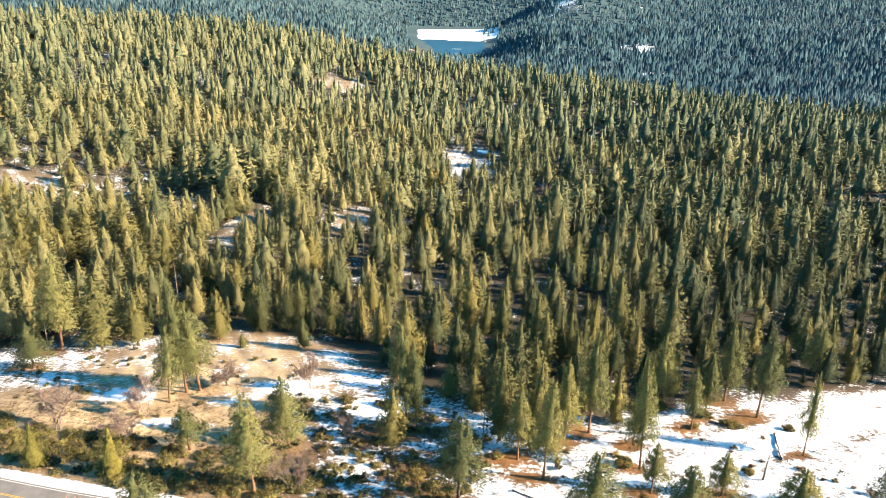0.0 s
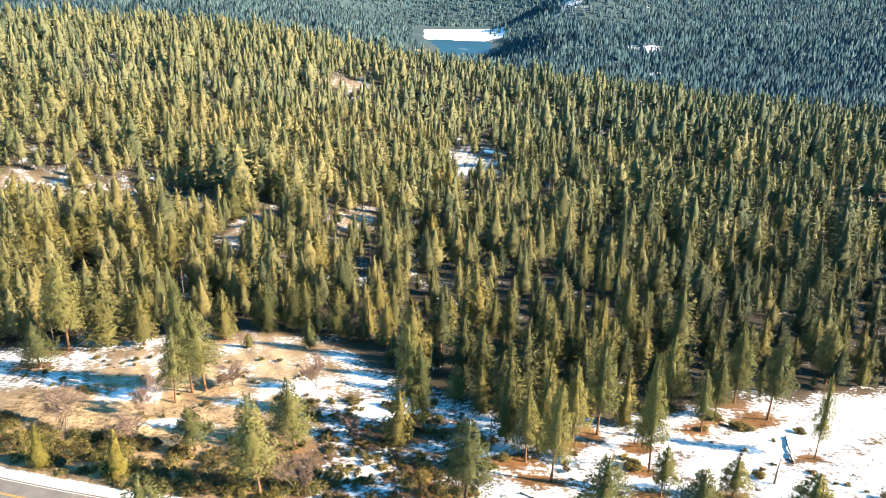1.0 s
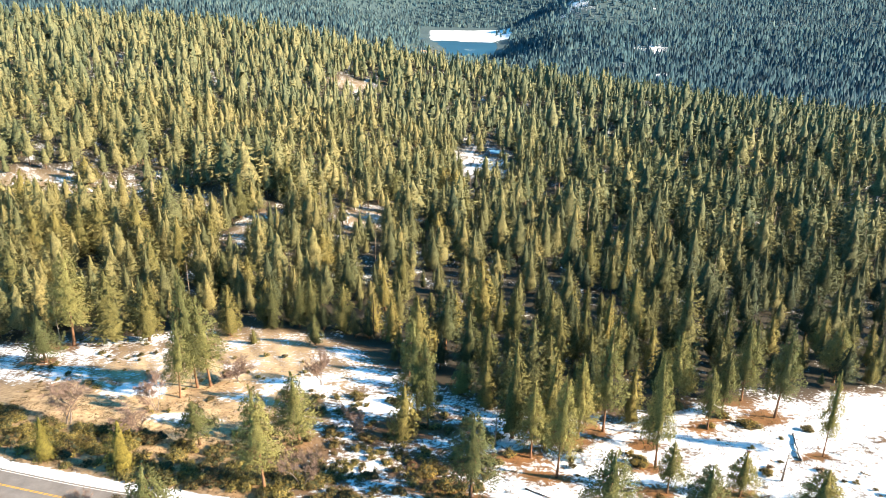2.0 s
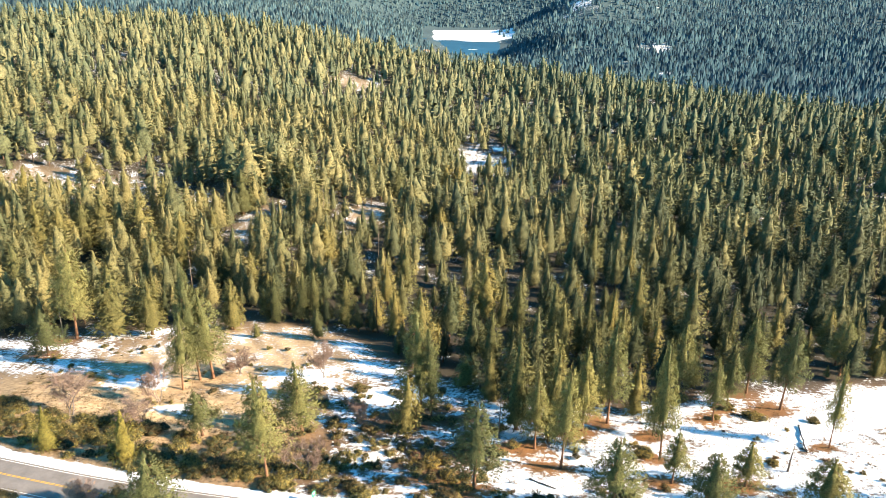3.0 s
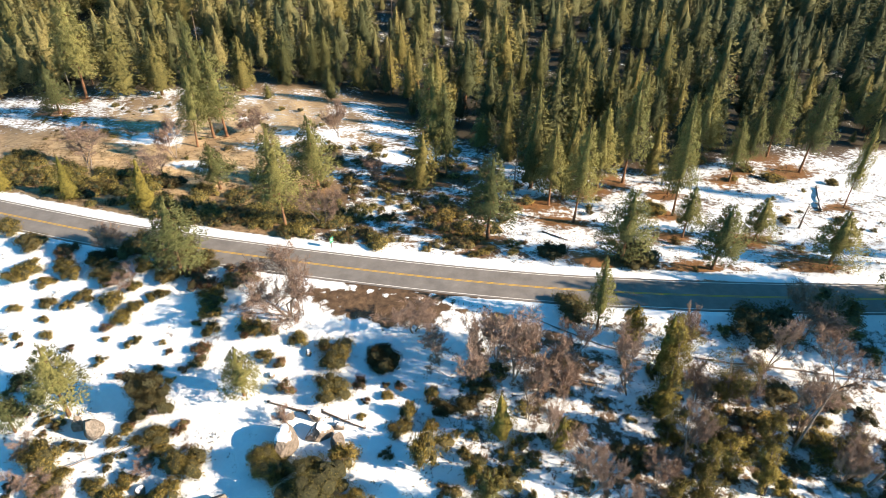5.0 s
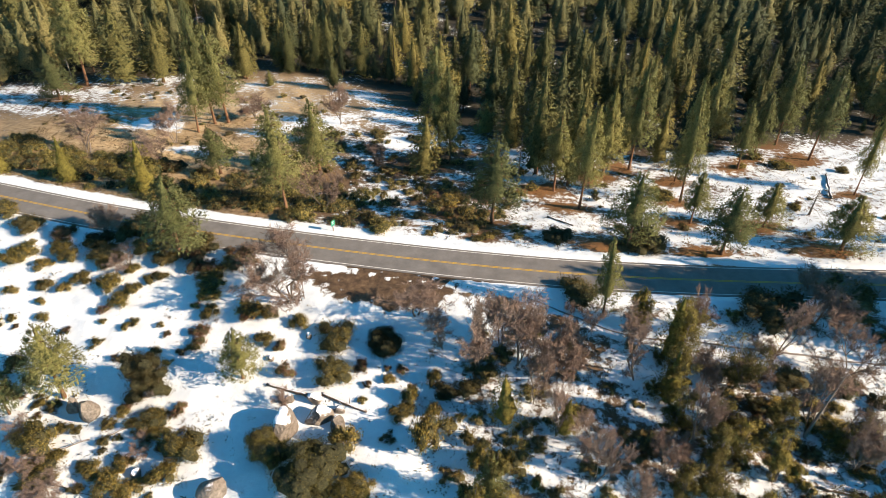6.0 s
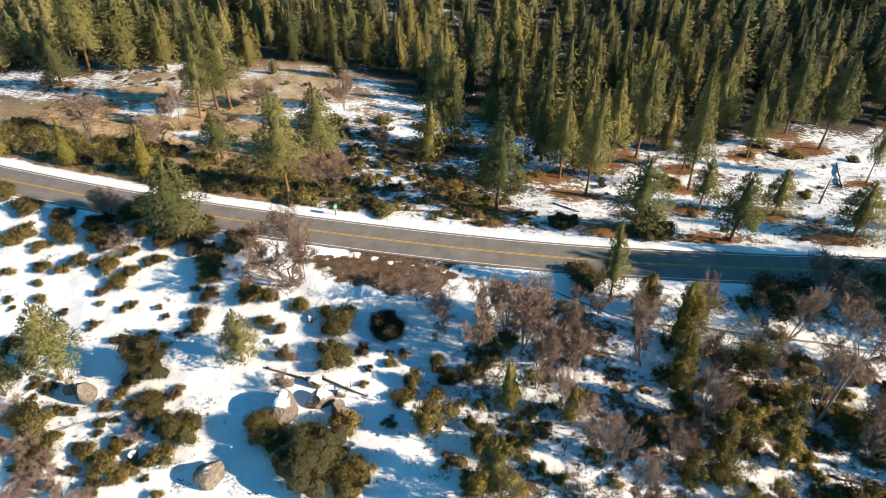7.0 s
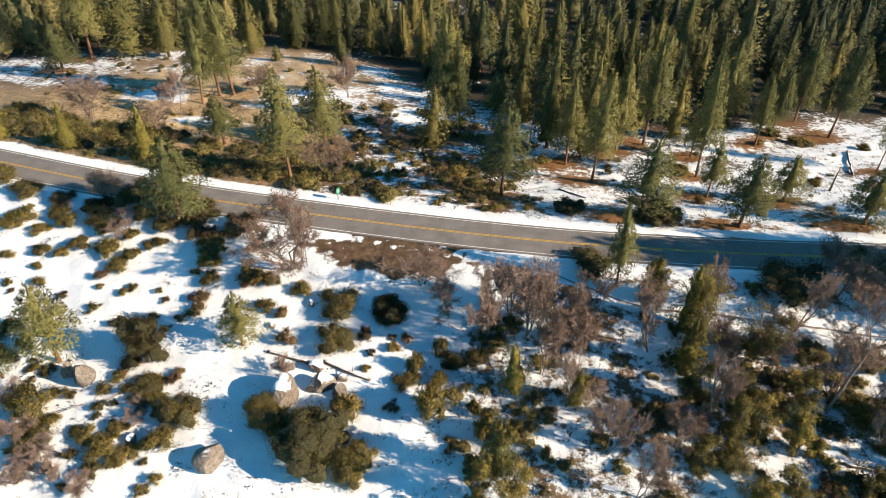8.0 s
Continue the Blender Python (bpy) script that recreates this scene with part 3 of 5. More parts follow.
SHRUBS_VERGE = [  # brush along the road's near edge
    (-75.9, 87.8, 1.9, 2.6), (-77.2, 96.2, 2.2, 3.2), (-68.6, 90.4, 1.7, 2.2), (-70.5, 94.2, 1.8, 2.6),
    (-59.5, 87.2, 1.8, 2.2), (-63.6, 92.8, 1.7, 2.7), (-54.8, 91.6, 1.9, 2.6), (-45.4, 89, 2.2, 3),
    (-38.7, 88.3, 2, 2.6), (-50.3, 88.6, 1.9, 2.6), (-41.1, 81.2, 1.7, 2.2), (-34, 78, 1.8, 2.2),
    (-54.9, 80.1, 1.6, 2.1), (-68.3, 82.7, 1.4, 1.8), (-84, 99.5, 2, 3), (-42.4, 86.4, 1.7, 2.4),
]
SHRUBS_MIDDLE = [  # olive shrubs
    (-19.6, 73.6, 2.7, 3.6), (-19, 67.6, 2.6, 3.5), (-34, 78.8, 1.7, 2.3), (-30.8, 78.2, 1.4, 1.9),
    (-25.8, 77, 1.6, 1.6), (-30.2, 73.4, 1.3, 1.7), (-14.4, 64, 0.6, 0.8), (-11.1, 67.2, 1.2, 1.2),
    (-7.7, 64.5, 3.2, 1.4), (-8.7, 62.2, 1.4, 1.9), (-5.4, 57.4, 5.5, 2.1), (-4.6, 67.1, 2.8, 1.2),
    (-4.3, 62.7, 2, 1.2), (-15.5, 57, 3.3, 2.2), (-13, 51, 2, 2.6),
    (-5.1, 116.7, 1.7, 2.2),
]
SHRUBS_RIGHT = [  # olive shrubs
    (47.6, 62.2, 2.3, 3.1), (44.2, 66.7, 0.9, 1.2), (51, 59, 3.2, 2.5), (40.8, 57.3, 1, 1.3),
    (1.9, 54.5, 4.2, 1.7), (0.2, 58.2, 1.8, 1.2), (5.3, 55.8, 2.4, 1.1), (0.8, 51, 1.9, 1.6),
    (9.1, 52.5, 1.4, 1.1), (41.3, 65.6, 1.6, 2.1), (38.5, 123.5, 2.2, 2.9), (54.3, 152.5, 2.2, 2.9),
    (59.9, 141.6, 1.1, 1.5), (64.6, 147.3, 1.6, 2.1), (69.1, 143.1, 1.8, 2.4), (81.8, 140.7, 1.2, 1.6),
    (63.9, 120.7, 1.3, 1.7), (1.6, 111.2, 1.1, 1.4),
]
SHRUBS_BROWN = [  # dry brown shrubs
    (-25.8, 67.7, 1.9, 1.6), (-27.7, 72.2, 1.4, 1.2), (-40.1, 73.8, 1.4, 1.9), (-37.6, 88.9, 2.6, 3.5),
    (-13.9, 66.3, 0.7, 0.7), (-15.3, 69, 1.6, 1.4), (-9.4, 69, 1, 0.9), (-11.5, 69.3, 0.6, 0.7),
    (-10.1, 58, 0.8, 1.1),
]

# ---- the lie of the land ----
def spline(v, xs, ys):
    """Smooth curve through a few heights (cosine steps)."""
    xs, ys, v = np.asarray(xs, float), np.asarray(ys, float), np.asarray(v, float)
    i = np.clip(np.searchsorted(xs, v) - 1, 0, len(xs) - 2)
    s = np.clip((v - xs[i]) / (xs[i + 1] - xs[i]), 0, 1)
    slope = np.gradient(ys, xs)
    d = xs[i + 1] - xs[i]
    a, b, m, n = ys[i], ys[i + 1], slope[i] * d, slope[i + 1] * d
    return (2 * s**3 - 3 * s**2 + 1) * a + (s**3 - 2 * s**2 + s) * m + (3 * s**2 - 2 * s**3) * b + (s**3 - s**2) * n


def step(v, lo, hi):
    s = np.clip((np.asarray(v, float) - lo) / (hi - lo), 0, 1)
    return s * s * (3 - 2 * s)


def rolling(x, y, size, seed=0):
    """Cheap smooth unevenness, about -1 to 1."""
    out = 0
    for k, (a, b) in enumerate(((1.0, 0.31), (-0.47, 1.13), (0.73, -0.92), (1.31, 0.64), (-0.22, -1.47))):
        out = out + np.sin((a * x + b * y) * 6.283 / size + 1.7 * k + seed * 2.399)
    return out / 3.2


def road_y(x):
    """The road's middle line: a gentle bend, straight to the right."""
    return spline(x, ROAD_X, ROAD_Y)


def land(x, y):
    """Height of the bare ground."""
    x, y = np.asarray(x, float), np.asarray(y, float)
    off = y - road_y(np.clip(x, -160, 160))
    # bench with the road, a bank falling away on the far side, low ground on the near side
    near = spline(off, (-95, -45, -36, -28, -18, -9, -4.5, 4.5, 9, 18, 30, 45, 100, 160), (-9, -5.0, -3.6, -2.8, -1.6, -0.25, 0, 0, -0.7, -3.8, -6.4, -8.6, -17, -25))
    flat = 1 - step(np.abs(off), 4.2, 7.0)
    near = near * (1 - flat) - 0.12 * (1 - step(np.abs(off), 3.5, 4.3))
    near = near + 0.22 * rolling(x, y, 17) * step(np.abs(off), 5, 12) + 0.10 * rolling(x, y, 6, 3) * step(np.abs(off), 4.5, 9)
    r, az = np.hypot(x, y), np.degrees(np.arctan2(x, y))
    az = np.clip(az, -60, 60)
    crest = spline(az, (-60, -31, -16, 0, 18, 32, 60), (900, 1150, 1200, 1100, 930, 700, 600))
    top = spline(az, (-60, -31, -16, 0, 18, 32, 60), (50, 44, 24, -27, -48, -48, -60))
    dip = spline(az, (-60, -31, -16, 0, 18, 32, 60), (0, -6, -24, -58, -56, -48, -55))
    s = np.clip((r - 250) / (crest - 250), 0, 1)
    mid = (2 * s - 1) * (s - 1) * -25 + 4 * s * (1 - s) * dip + s * (2 * s - 1) * top
    mid = mid + 5 * rolling(x, y, 210, 5) * step(r, 250, 420) + 1.5 * rolling(x, y, 60, 8) * step(r, 200, 300)
    out = near + (mid - near) * step(r, 170, 300) * step(y, 60, 150)
    # the valley beyond the crest, with the lake, and its far sides
    left = 112 * step(-az, 0.0, 11) * np.exp(-((r - 2350) / 420) ** 2) + 40 * step(-az, 10, 25) * np.exp(-((r - 2350) / 420) ** 2)
    right = step(az, 2.0, 8.5) * 92 * step(r, 1450, 2150) * (1 - 0.5 * step(r, 2200, 2700))
    peak = 150 * np.exp(-((az - 10) / 4.2) ** 2 - ((r - 3600) / 420) ** 2)
    back = 360 * step(r, 4130, 4850) + 120 * step(np.abs(az - 2), 5, 14) * step(r, 2900, 4000)
    spit = 4.5 * np.exp(-((az - 0.8) / 0.9) ** 4 - ((r - 2490) / 34) ** 4) + 4.5 * step(r + 40 * rolling(x, y, 300, 2), 2990, 3045)
    far = -90 + spit + left + right + peak + back + (14 * rolling(x, y, 640, 2) + 6 * rolling(x, y, 230, 4)) * step(r, 1300, 1600) * step(np.abs(az - 1), 2, 6)
    out = out + (far - out) * step(r - crest, 20, 420) * step(y, 60, 150)
    return out

# ---- the ground: one sheet out to the far hills ----
CLEARINGS = ((-240, 384, 38, 30), (-196, 396, 24, 32), (-148, 366, 11, 36), (-105, 340, 11, 34), (-52, 375, 15, 28), (-138, 955, 38, 42), (22, 640, 24, 70), (-66, 168, 34, 40))


def in_clearing(x, y):
    out = np.zeros_like(np.asarray(x, float))
    for cx, cy, rx, ry in CLEARINGS:
        out = np.maximum(out, np.exp(-(((x - cx) / rx) ** 2 + ((y - cy) / ry) ** 2) ** 2 * 0.7))
    return out


def track_off(x, y):
    """Distance from the snowy track that leaves the road."""
    yt = spline(np.clip(x, 4, 90), (4, 12, 20, 34, 60, 90), (87.0, 83.0, 79.0, 77.2, 75.0, 72.5))
    return np.where((x > 5), y - yt, 50.0)


def near_trees(x, y, rows, wide):
    out = np.zeros_like(x)
    for tx, ty, h, r in rows:
        out = np.maximum(out, np.exp(-((x - tx + 0.6 * r) ** 2 * 0.6 + (y - ty) ** 2) / (wide * r) ** 2))
    return out


def covers(x, y):
    """Snow cover, needle litter and dry grass of the ground."""
    off = y - road_y(np.clip(x, -160, 160))
    r = np.hypot(x, y)
    close = (r < 260)
    far_side, near_side = step(off, 4, 8), step(-off, 4, 8)
    right, left = step(x, 0, 14), step(-x, 24, 42)
    brush = left * far_side * (1 - step(off, 34, 50))
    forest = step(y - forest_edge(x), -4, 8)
    clear = in_clearing(x, y)
    snow = np.where(close, 0.52, 0.415)
    snow = snow + far_side * right * 0.05 * (1 - forest) - brush * 0.14
    snow = snow + near_side * (1 - step(x, -8, 6)) * 0.12 + near_side * step(x, -8, 6) * 0.005
    snow = snow - forest * close * 0.13
    grass = np.clip(clear * (1 - step(r, 1200, 1300)) * np.where(close, 0.75 + 0.4 * rolling(x, y, 7, 3), 0.6) + brush * 0.45, 0, 1)
    cabin_yard = np.exp(-((x - 22) / 26) ** 2 - ((y - 640) / 70) ** 2)
    grass = grass * (1 - cabin_yard)
    snow = snow - 0.085 * clear * (r < 260) + 0.05 * clear * (r > 300) + 0.07 * cabin_yard
    snow = snow + 0.045 * rolling(x, y, 26, 1) + 0.04 * rolling(x, y, 9, 6) + 0.025 * rolling(x, y, 3.7, 8)
    for px, py, rx, ry in ((-62, 137, 10, 3.5), (-42, 160, 9, 4), (-14, 150, 10, 5), (-80, 150, 9, 4)):
        snow = snow + 0.2 * np.exp(-(((x - px) / rx) ** 2 + ((y - py) / ry) ** 2) ** 2)
    litter = near_trees(x, y, PINES_SNOW, 1.5)
    litter = np.maximum(litter, near_trees(x, y, PINES_BANK, 0.8) * 0.8)
    snow = snow - 0.22 * near_trees(x, y, PINES_SNOW, 0.95) - 0.1 * near_trees(x, y, PINES_BANK, 0.8)
    snow = snow - 0.07 * np.exp(-((x + 8) / 24) ** 2 - ((off - 42) / 20) ** 2)
    # verge banks, the lay-by's bare gravel and the track
    bank = step(np.abs(off), 3.75, 4.2) * (1 - step(np.abs(off), 5.2, 7.5))
    snow = snow + bank * 0.35
    lay = np.exp(-(((x + 12 + 3 * rolling(x, y, 13, 4)) / 13) ** 2 + ((y - 85.8 + 1.1 * rolling(x, y, 8, 5)) / 4.8) ** 2) ** 2)
    snow = snow - 0.62 * lay * (0.8 + 0.5 * rolling(x, y, 2.6, 12))
    t = np.abs(track_off(x, y))
    on_track = (1 - step(t, 1.7, 2.6)) * near_side
    snow = snow + on_track * 0.2
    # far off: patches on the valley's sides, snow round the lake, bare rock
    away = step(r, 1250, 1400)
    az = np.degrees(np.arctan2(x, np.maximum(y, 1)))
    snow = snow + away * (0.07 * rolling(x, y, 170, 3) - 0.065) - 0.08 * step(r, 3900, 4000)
    shore = step(r + 40 * rolling(x, y, 300, 2), 3010, 3050) * (1 - step(r + 60 * rolling(x, y, 260, 4), 3900, 4000)) * (1 - step(np.abs(az - 0.9), 2.7, 3.4)) + np.exp(-((az - 0.8) / 0.9) ** 4 - ((r - 2490) / 34) ** 4)
    snow = snow + shore * 0.6
    snow = snow + 0.14 * np.exp(-((az - 8.8) / 1.5) ** 2 - ((r - 3350) / 260) ** 2)
    for px, py, pr in ((510, 1480, 45), (600, 1345, 60), (420, 1560, 40), (690, 1500, 45), (470, 1780, 60)):
        snow = snow + 0.13 * np.exp(-((x - px) / (1.6 * pr)) ** 2 - ((y - py) / pr) ** 2)
    grass = np.maximum(grass, np.exp(-((az + 3.2) / 1.6) ** 2 - ((r - 2200) / 260) ** 2))
    grass = np.maximum(grass, 0.12 * np.exp(-((az - 10) / 2.2) ** 2 - ((r - 3450) / 300) ** 2))
    # duff with its painted shade lies under the forest and far woods
    shade_duff = np.clip(np.maximum(forest, away) * (1 - grass), 0, 1)
    # the last value marks the far ground that takes the haze tint
    return np.clip(snow, 0, 1.2), np.clip(litter, 0, 1), np.clip(grass, 0, 1), shade_duff, away * (1 - np.clip(grass, 0, 1))


def forest_edge(x):
    return spline(x, (-400, -170, -110, -62, -42, -28, -14, 0, 22, 48, 80, 115, 170, 400), (170, 182, 198, 206, 200, 186, 168, 156, 143, 150, 158, 168, 172, 160))


def surface(x, y):
    """The ground with its ploughed snow banks and hummocks."""
    off = np.abs(y - road_y(np.clip(x, -160, 160)))
    ridge = np.exp(-((off - 4.7) / 0.6) ** 2) * (0.22 + 0.12 * rolling(x, y, 5.0, 7))
    lump = 0.05 * rolling(x, y, 2.3, 9) * step(off, 5, 8)
    return land(x, y) + np.where(np.hypot(x, y) < 260, ridge + lump, 0)


def build_ground():
    ys = np.concatenate([np.linspace(-2500, -60, 14), np.linspace(-40, 38, 14), np.arange(40, 142, 0.6), 142 * 1.026 ** np.arange(0, 140)])
    u = np.linspace(-1, 1, 391)
    u = np.concatenate([-np.array((24, 12, 6, 3, 1.8, 1.3, 1.1)), u, np.array((1.1, 1.3, 1.8, 3, 6, 12, 24))])
    half = np.maximum(118, 0.92 * np.abs(ys) + 20)
    X, Y = u[None, :] * half[:, None], np.repeat(ys[:, None], len(u), 1)
    X = np.clip(X, -4900, 4900)
    Z = surface(X, Y)
    snow, litter, grass, shade_duff, haze_ground = covers(X, Y)
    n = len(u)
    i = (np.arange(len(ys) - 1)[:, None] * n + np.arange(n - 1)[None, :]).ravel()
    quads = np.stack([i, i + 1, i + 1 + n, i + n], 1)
    me = mesh_of("ground", np.stack([X, Y, Z], -1).reshape(-1, 3), quads, [ground_surface], smooth=True, snow=snow, litter=litter, grass=grass, shade_duff=shade_duff, haze_ground=haze_ground)
    return tagged(new("ground", me), "hillside of patchy snow, brown soil, needle litter and dry grass", "ground", kind="structure")


build_ground()


# ---- the road ----
def ribbon(name, lo, hi, z, thick, material, x0=-240, x1=240, step_=1.0, parent=None):
    """A strip that follows the road between two offsets, with a thickness."""
    xs = np.arange(x0, x1 + 0.01, step_)
    c = np.c_[xs, road_y(np.clip(xs, -160, 160)) + np.where(xs > 160, (xs - 160) * 0.06, 0) + np.where(xs < -160, (-160 - xs) * 0.27, 0)]
    t = np.gradient(c, axis=0)
    t /= np.linalg.norm(t, axis=1, keepdims=True)
    nrm = np.c_[-t[:, 1], t[:, 0]]
    a, b = c + nrm * lo, c + nrm * hi
    zero = np.zeros((len(xs), 1))
    rings = np.stack([np.c_[a, zero + z], np.c_[b, zero + z], np.c_[b, zero + z - thick], np.c_[a, zero + z - thick]], 1)
    v = rings.reshape(-1, 3)
    f = []
    for k in range(len(xs) - 1):
        for s in range(4):
            i, j = k * 4 + s, k * 4 + (s + 1) % 4
            f.append((i, i + 4, j + 4, j))
    f += [(0, 1, 2, 3), tuple((len(xs) - 1) * 4 + k for k in (3, 2, 1, 0))]
    ob = new(name, mesh_of(name, v, f, [material]))
    ob.parent = parent
    return ob


road = tagged(ribbon("road", -3.75, 3.75, 0.06, 0.4, asphalt), "two-lane grey asphalt road with snow along its edges", "road", kind="structure")
for name, at, wide, paint in (("edge_line", -3.3, 0.13, white_line), ("edge_line", 3.3, 0.13, white_line), ("centre_line", -0.13, 0.13, yellow_line), ("centre_line", 0.13, 0.13, yellow_line)):
    ribbon(name, at - wide / 2, at + wide / 2, 0.066, 0.02, paint, parent=road)


def rut(side):
    """One wheel rut of the snowy track."""
    xs = np.arange(8, 88, 0.6)
    yt = spline(xs, (4, 12, 20, 34, 60, 90), (87.0, 83.0, 79.0, 77.2, 75.0, 72.5)) + side
    w = 0.17 + 0.06 * rolling(xs, xs * 0.3, 5.0, 3)
    v = np.concatenate([np.c_[xs, yt + k * w, surface(xs, yt) + 0.05 * (k == 0) + 0.03] for k in (-1, 0, 1)])
    n = len(xs)
    f = [q for k in range(n - 1) for q in ((k, k + 1, n + k + 1, n + k), (n + k, n + k + 1, 2 * n + k + 1, 2 * n + k))]
    tagged(new("wheel_rut", mesh_of("wheel_rut", v, f, [rut_soil], smooth=True)), "dark muddy wheel rut in the snowy track", "wheel rut", kind="structure")


rut(-1.1)


# ---- the lake in the valley ----
def lake():
    az = np.radians(np.linspace(-6, 9, 24))
    v = [(r * math.sin(a), r * math.cos(a), -87.2) for r in (2150, 3335) for a in az]
    f = [(k, k + 1, k + 25, k + 24) for k in range(23)]
    tagged(new("water", mesh_of("water", v, f, [lake_water])), "dark blue mountain lake with a snowy shore", "lake", kind="structure")


lake()


# ---- woods: one body of trees each ----
rng = np.random.default_rng(11)


def wood_tree(rng, h, r, base, boughs, bits, size, rings=5, sides=6, trunk=True, blunt=0.8, ragged=0.16):
    """A conifer of the woods: sprays round a dense inside."""
    s = Soup()
    v, f, n = soft_crown(rng, h, base, r, boughs, bits, size, blunt, ragged)
    s.add(v, f, 0, n)
    v, f, n = crown_core(rng, h, base, r * 0.74, rings, sides, blunt)
    s.add(v, f, 0, n)
    if trunk:
        pts, rad = trunk_line(h, 0.010 * h + 0.06, rng, 0.01, 2, 0.7)
        v, f = tube(pts, rad, 3)
        s.add(v, f, 1, np.asarray(v) * (1, 1, 0))
    return (*s.arrays(), s.normals())


def hill_tree(rng, h, r):
    """A far conifer, a few pixels of jagged cone."""
    v, f, n = leafy(*skirts(rng, h, 0.0, r, 1, 4), rise=1.6, loose=0.3, rng=rng, sprays=False)
    return v, f, np.zeros(len(f), np.int32), n


def snag(rng, h):
    s = Soup()
    pts, rad = trunk_line(h, 0.16, rng, 0.03, 5)
    v, f = tube(pts, rad * 1.2, 4)
    s.add(v, f, 1, np.asarray(v) * (1, 1, 0))
    n = 34
    z = rng.uniform(0.3, 0.97, n) * h
    a = rng.uniform(0, 6.28, n)
    s.add(*kites(np.c_[z * 0, z * 0, z], np.c_[np.cos(a), np.sin(a), rng.uniform(-0.3, 0.5, n)], (1.05 - z / h) * 3.2, 0.14, 0.1, rng), 1, np.repeat(np.c_[np.cos(a), np.sin(a), a * 0 + 0.5], 3, 0))
    return (*s.arrays(), s.normals())


def wood_of(name, places, heights, tints, shapes, mats, label):
    """Many trees in one mesh."""
    V, F, M, T, N, n = [], [], [], [], [], 0
    pick = rng.integers(0, len(shapes), len(places))
    spin = rng.uniform(0, 6.283, len(places))
    slim = rng.uniform(0.95, 1.42, len(places))
    for k, (v, f, m, nor, h0) in enumerate(shapes):
        i = np.nonzero(pick == k)[0]
        if not len(i):
            continue
        s = heights[i] / h0
        c, q = np.cos(spin[i]) * s * slim[i], np.sin(spin[i]) * s * slim[i]
        x = v[None, :, 0] * c[:, None] - v[None, :, 1] * q[:, None] + places[i, 0:1]
        y = v[None, :, 0] * q[:, None] + v[None, :, 1] * c[:, None] + places[i, 1:2]
        z = v[None, :, 2] * s[:, None] + places[i, 2:3]
        V.append(np.stack([x, y, z], -1).reshape(-1, 3))
        cs, sn = np.cos(spin[i])[:, None], np.sin(spin[i])[:, None]
        N.append(np.stack([nor[None, :, 0] * cs - nor[None, :, 1] * sn, nor[None, :, 0] * sn + nor[None, :, 1] * cs, np.repeat(nor[None, :, 2], len(i), 0)], -1).reshape(-1, 3))
        F.append((f[None] + (np.arange(len(i)) * len(v))[:, None, None]).reshape(-1, 3) + n)
        M.append(np.tile(m, len(i)))
        T.append(np.repeat(tints[i], len(v)))
        n += len(i) * len(v)
    me = mesh_of(name, np.concatenate(V), np.concatenate(F), mats, np.concatenate(M), normals=np.concatenate(N), tint=np.concatenate(T))
    return tagged(new(name, me), label, "forest", kind="stuff")


def scatter(r0, r1, gap, az0=-42, az1=42):
    """Jittered places in a fan, thinned so that trees keep apart."""
    y0, y1 = r0 * 0.72, r1
    xs = np.arange(-0.95 * r1, 0.95 * r1, gap)
    ys = np.arange(y0, y1, gap)
    X, Y = np.meshgrid(xs, ys)
    X = X + (np.arange(len(ys)) % 2)[:, None] * gap / 2
    X, Y = X.ravel() + rng.uniform(-0.62, 0.62, X.size) * gap, Y.ravel() + rng.uniform(-0.62, 0.62, X.size) * gap
    r, az = np.hypot(X, Y), np.degrees(np.arctan2(X, Y))
    k = (r >= r0) & (r < r1) & (az > az0) & (az < az1)
    return X[k], Y[k]


def stands(x, y):
    """Slow changes of height and hue from stand to stand."""
    return np.clip(0.5 + 0.30 * rolling(x, y, 150, 2) + 0.2 * rolling(x, y, 48, 7), 0, 1)


def wooded(x, y, thin=1.0):
    keep = (y > forest_edge(x) + 2) & (rng.uniform(0, 1, len(x)) > in_clearing(x, y) * 1.02)
    keep &= rng.uniform(0, 1, len(x)) < thin * np.clip(0.92 + 0.55 * rolling(x, y, 27, 5) + (np.hypot(x, y) < 260), 0.25, 1)
    return keep


# the trees that can be told apart stand singly further down; these are the rest
fx, fy = scatter(130, 390, 8.6, -38, 41)
k = wooded(fx, fy, 0.95)
fx, fy = fx[k], fy[k]
known = np.array([q[:2] for q in FOREST_LEFT + FOREST_CENTRE + FOREST_INNER + FOREST_RIGHT + FOREST_BACK + CEDARS + PINES_BANK + PINES_SNOW])
gap = np.min(np.hypot(fx[:, None] - known[None, :, 0], fy[:, None] - known[None, :, 1]), 1)
fx, fy, gap = fx[gap > 4.0], fy[gap > 4.0], gap[gap > 4.0]
order = np.argsort(np.hypot(fx * 1.05, fy))
singles = order[np.abs(fx[order]) < 0.70 * fy[order] + 12][:150]
rest = np.setdiff1d(np.arange(len(fx)), singles)


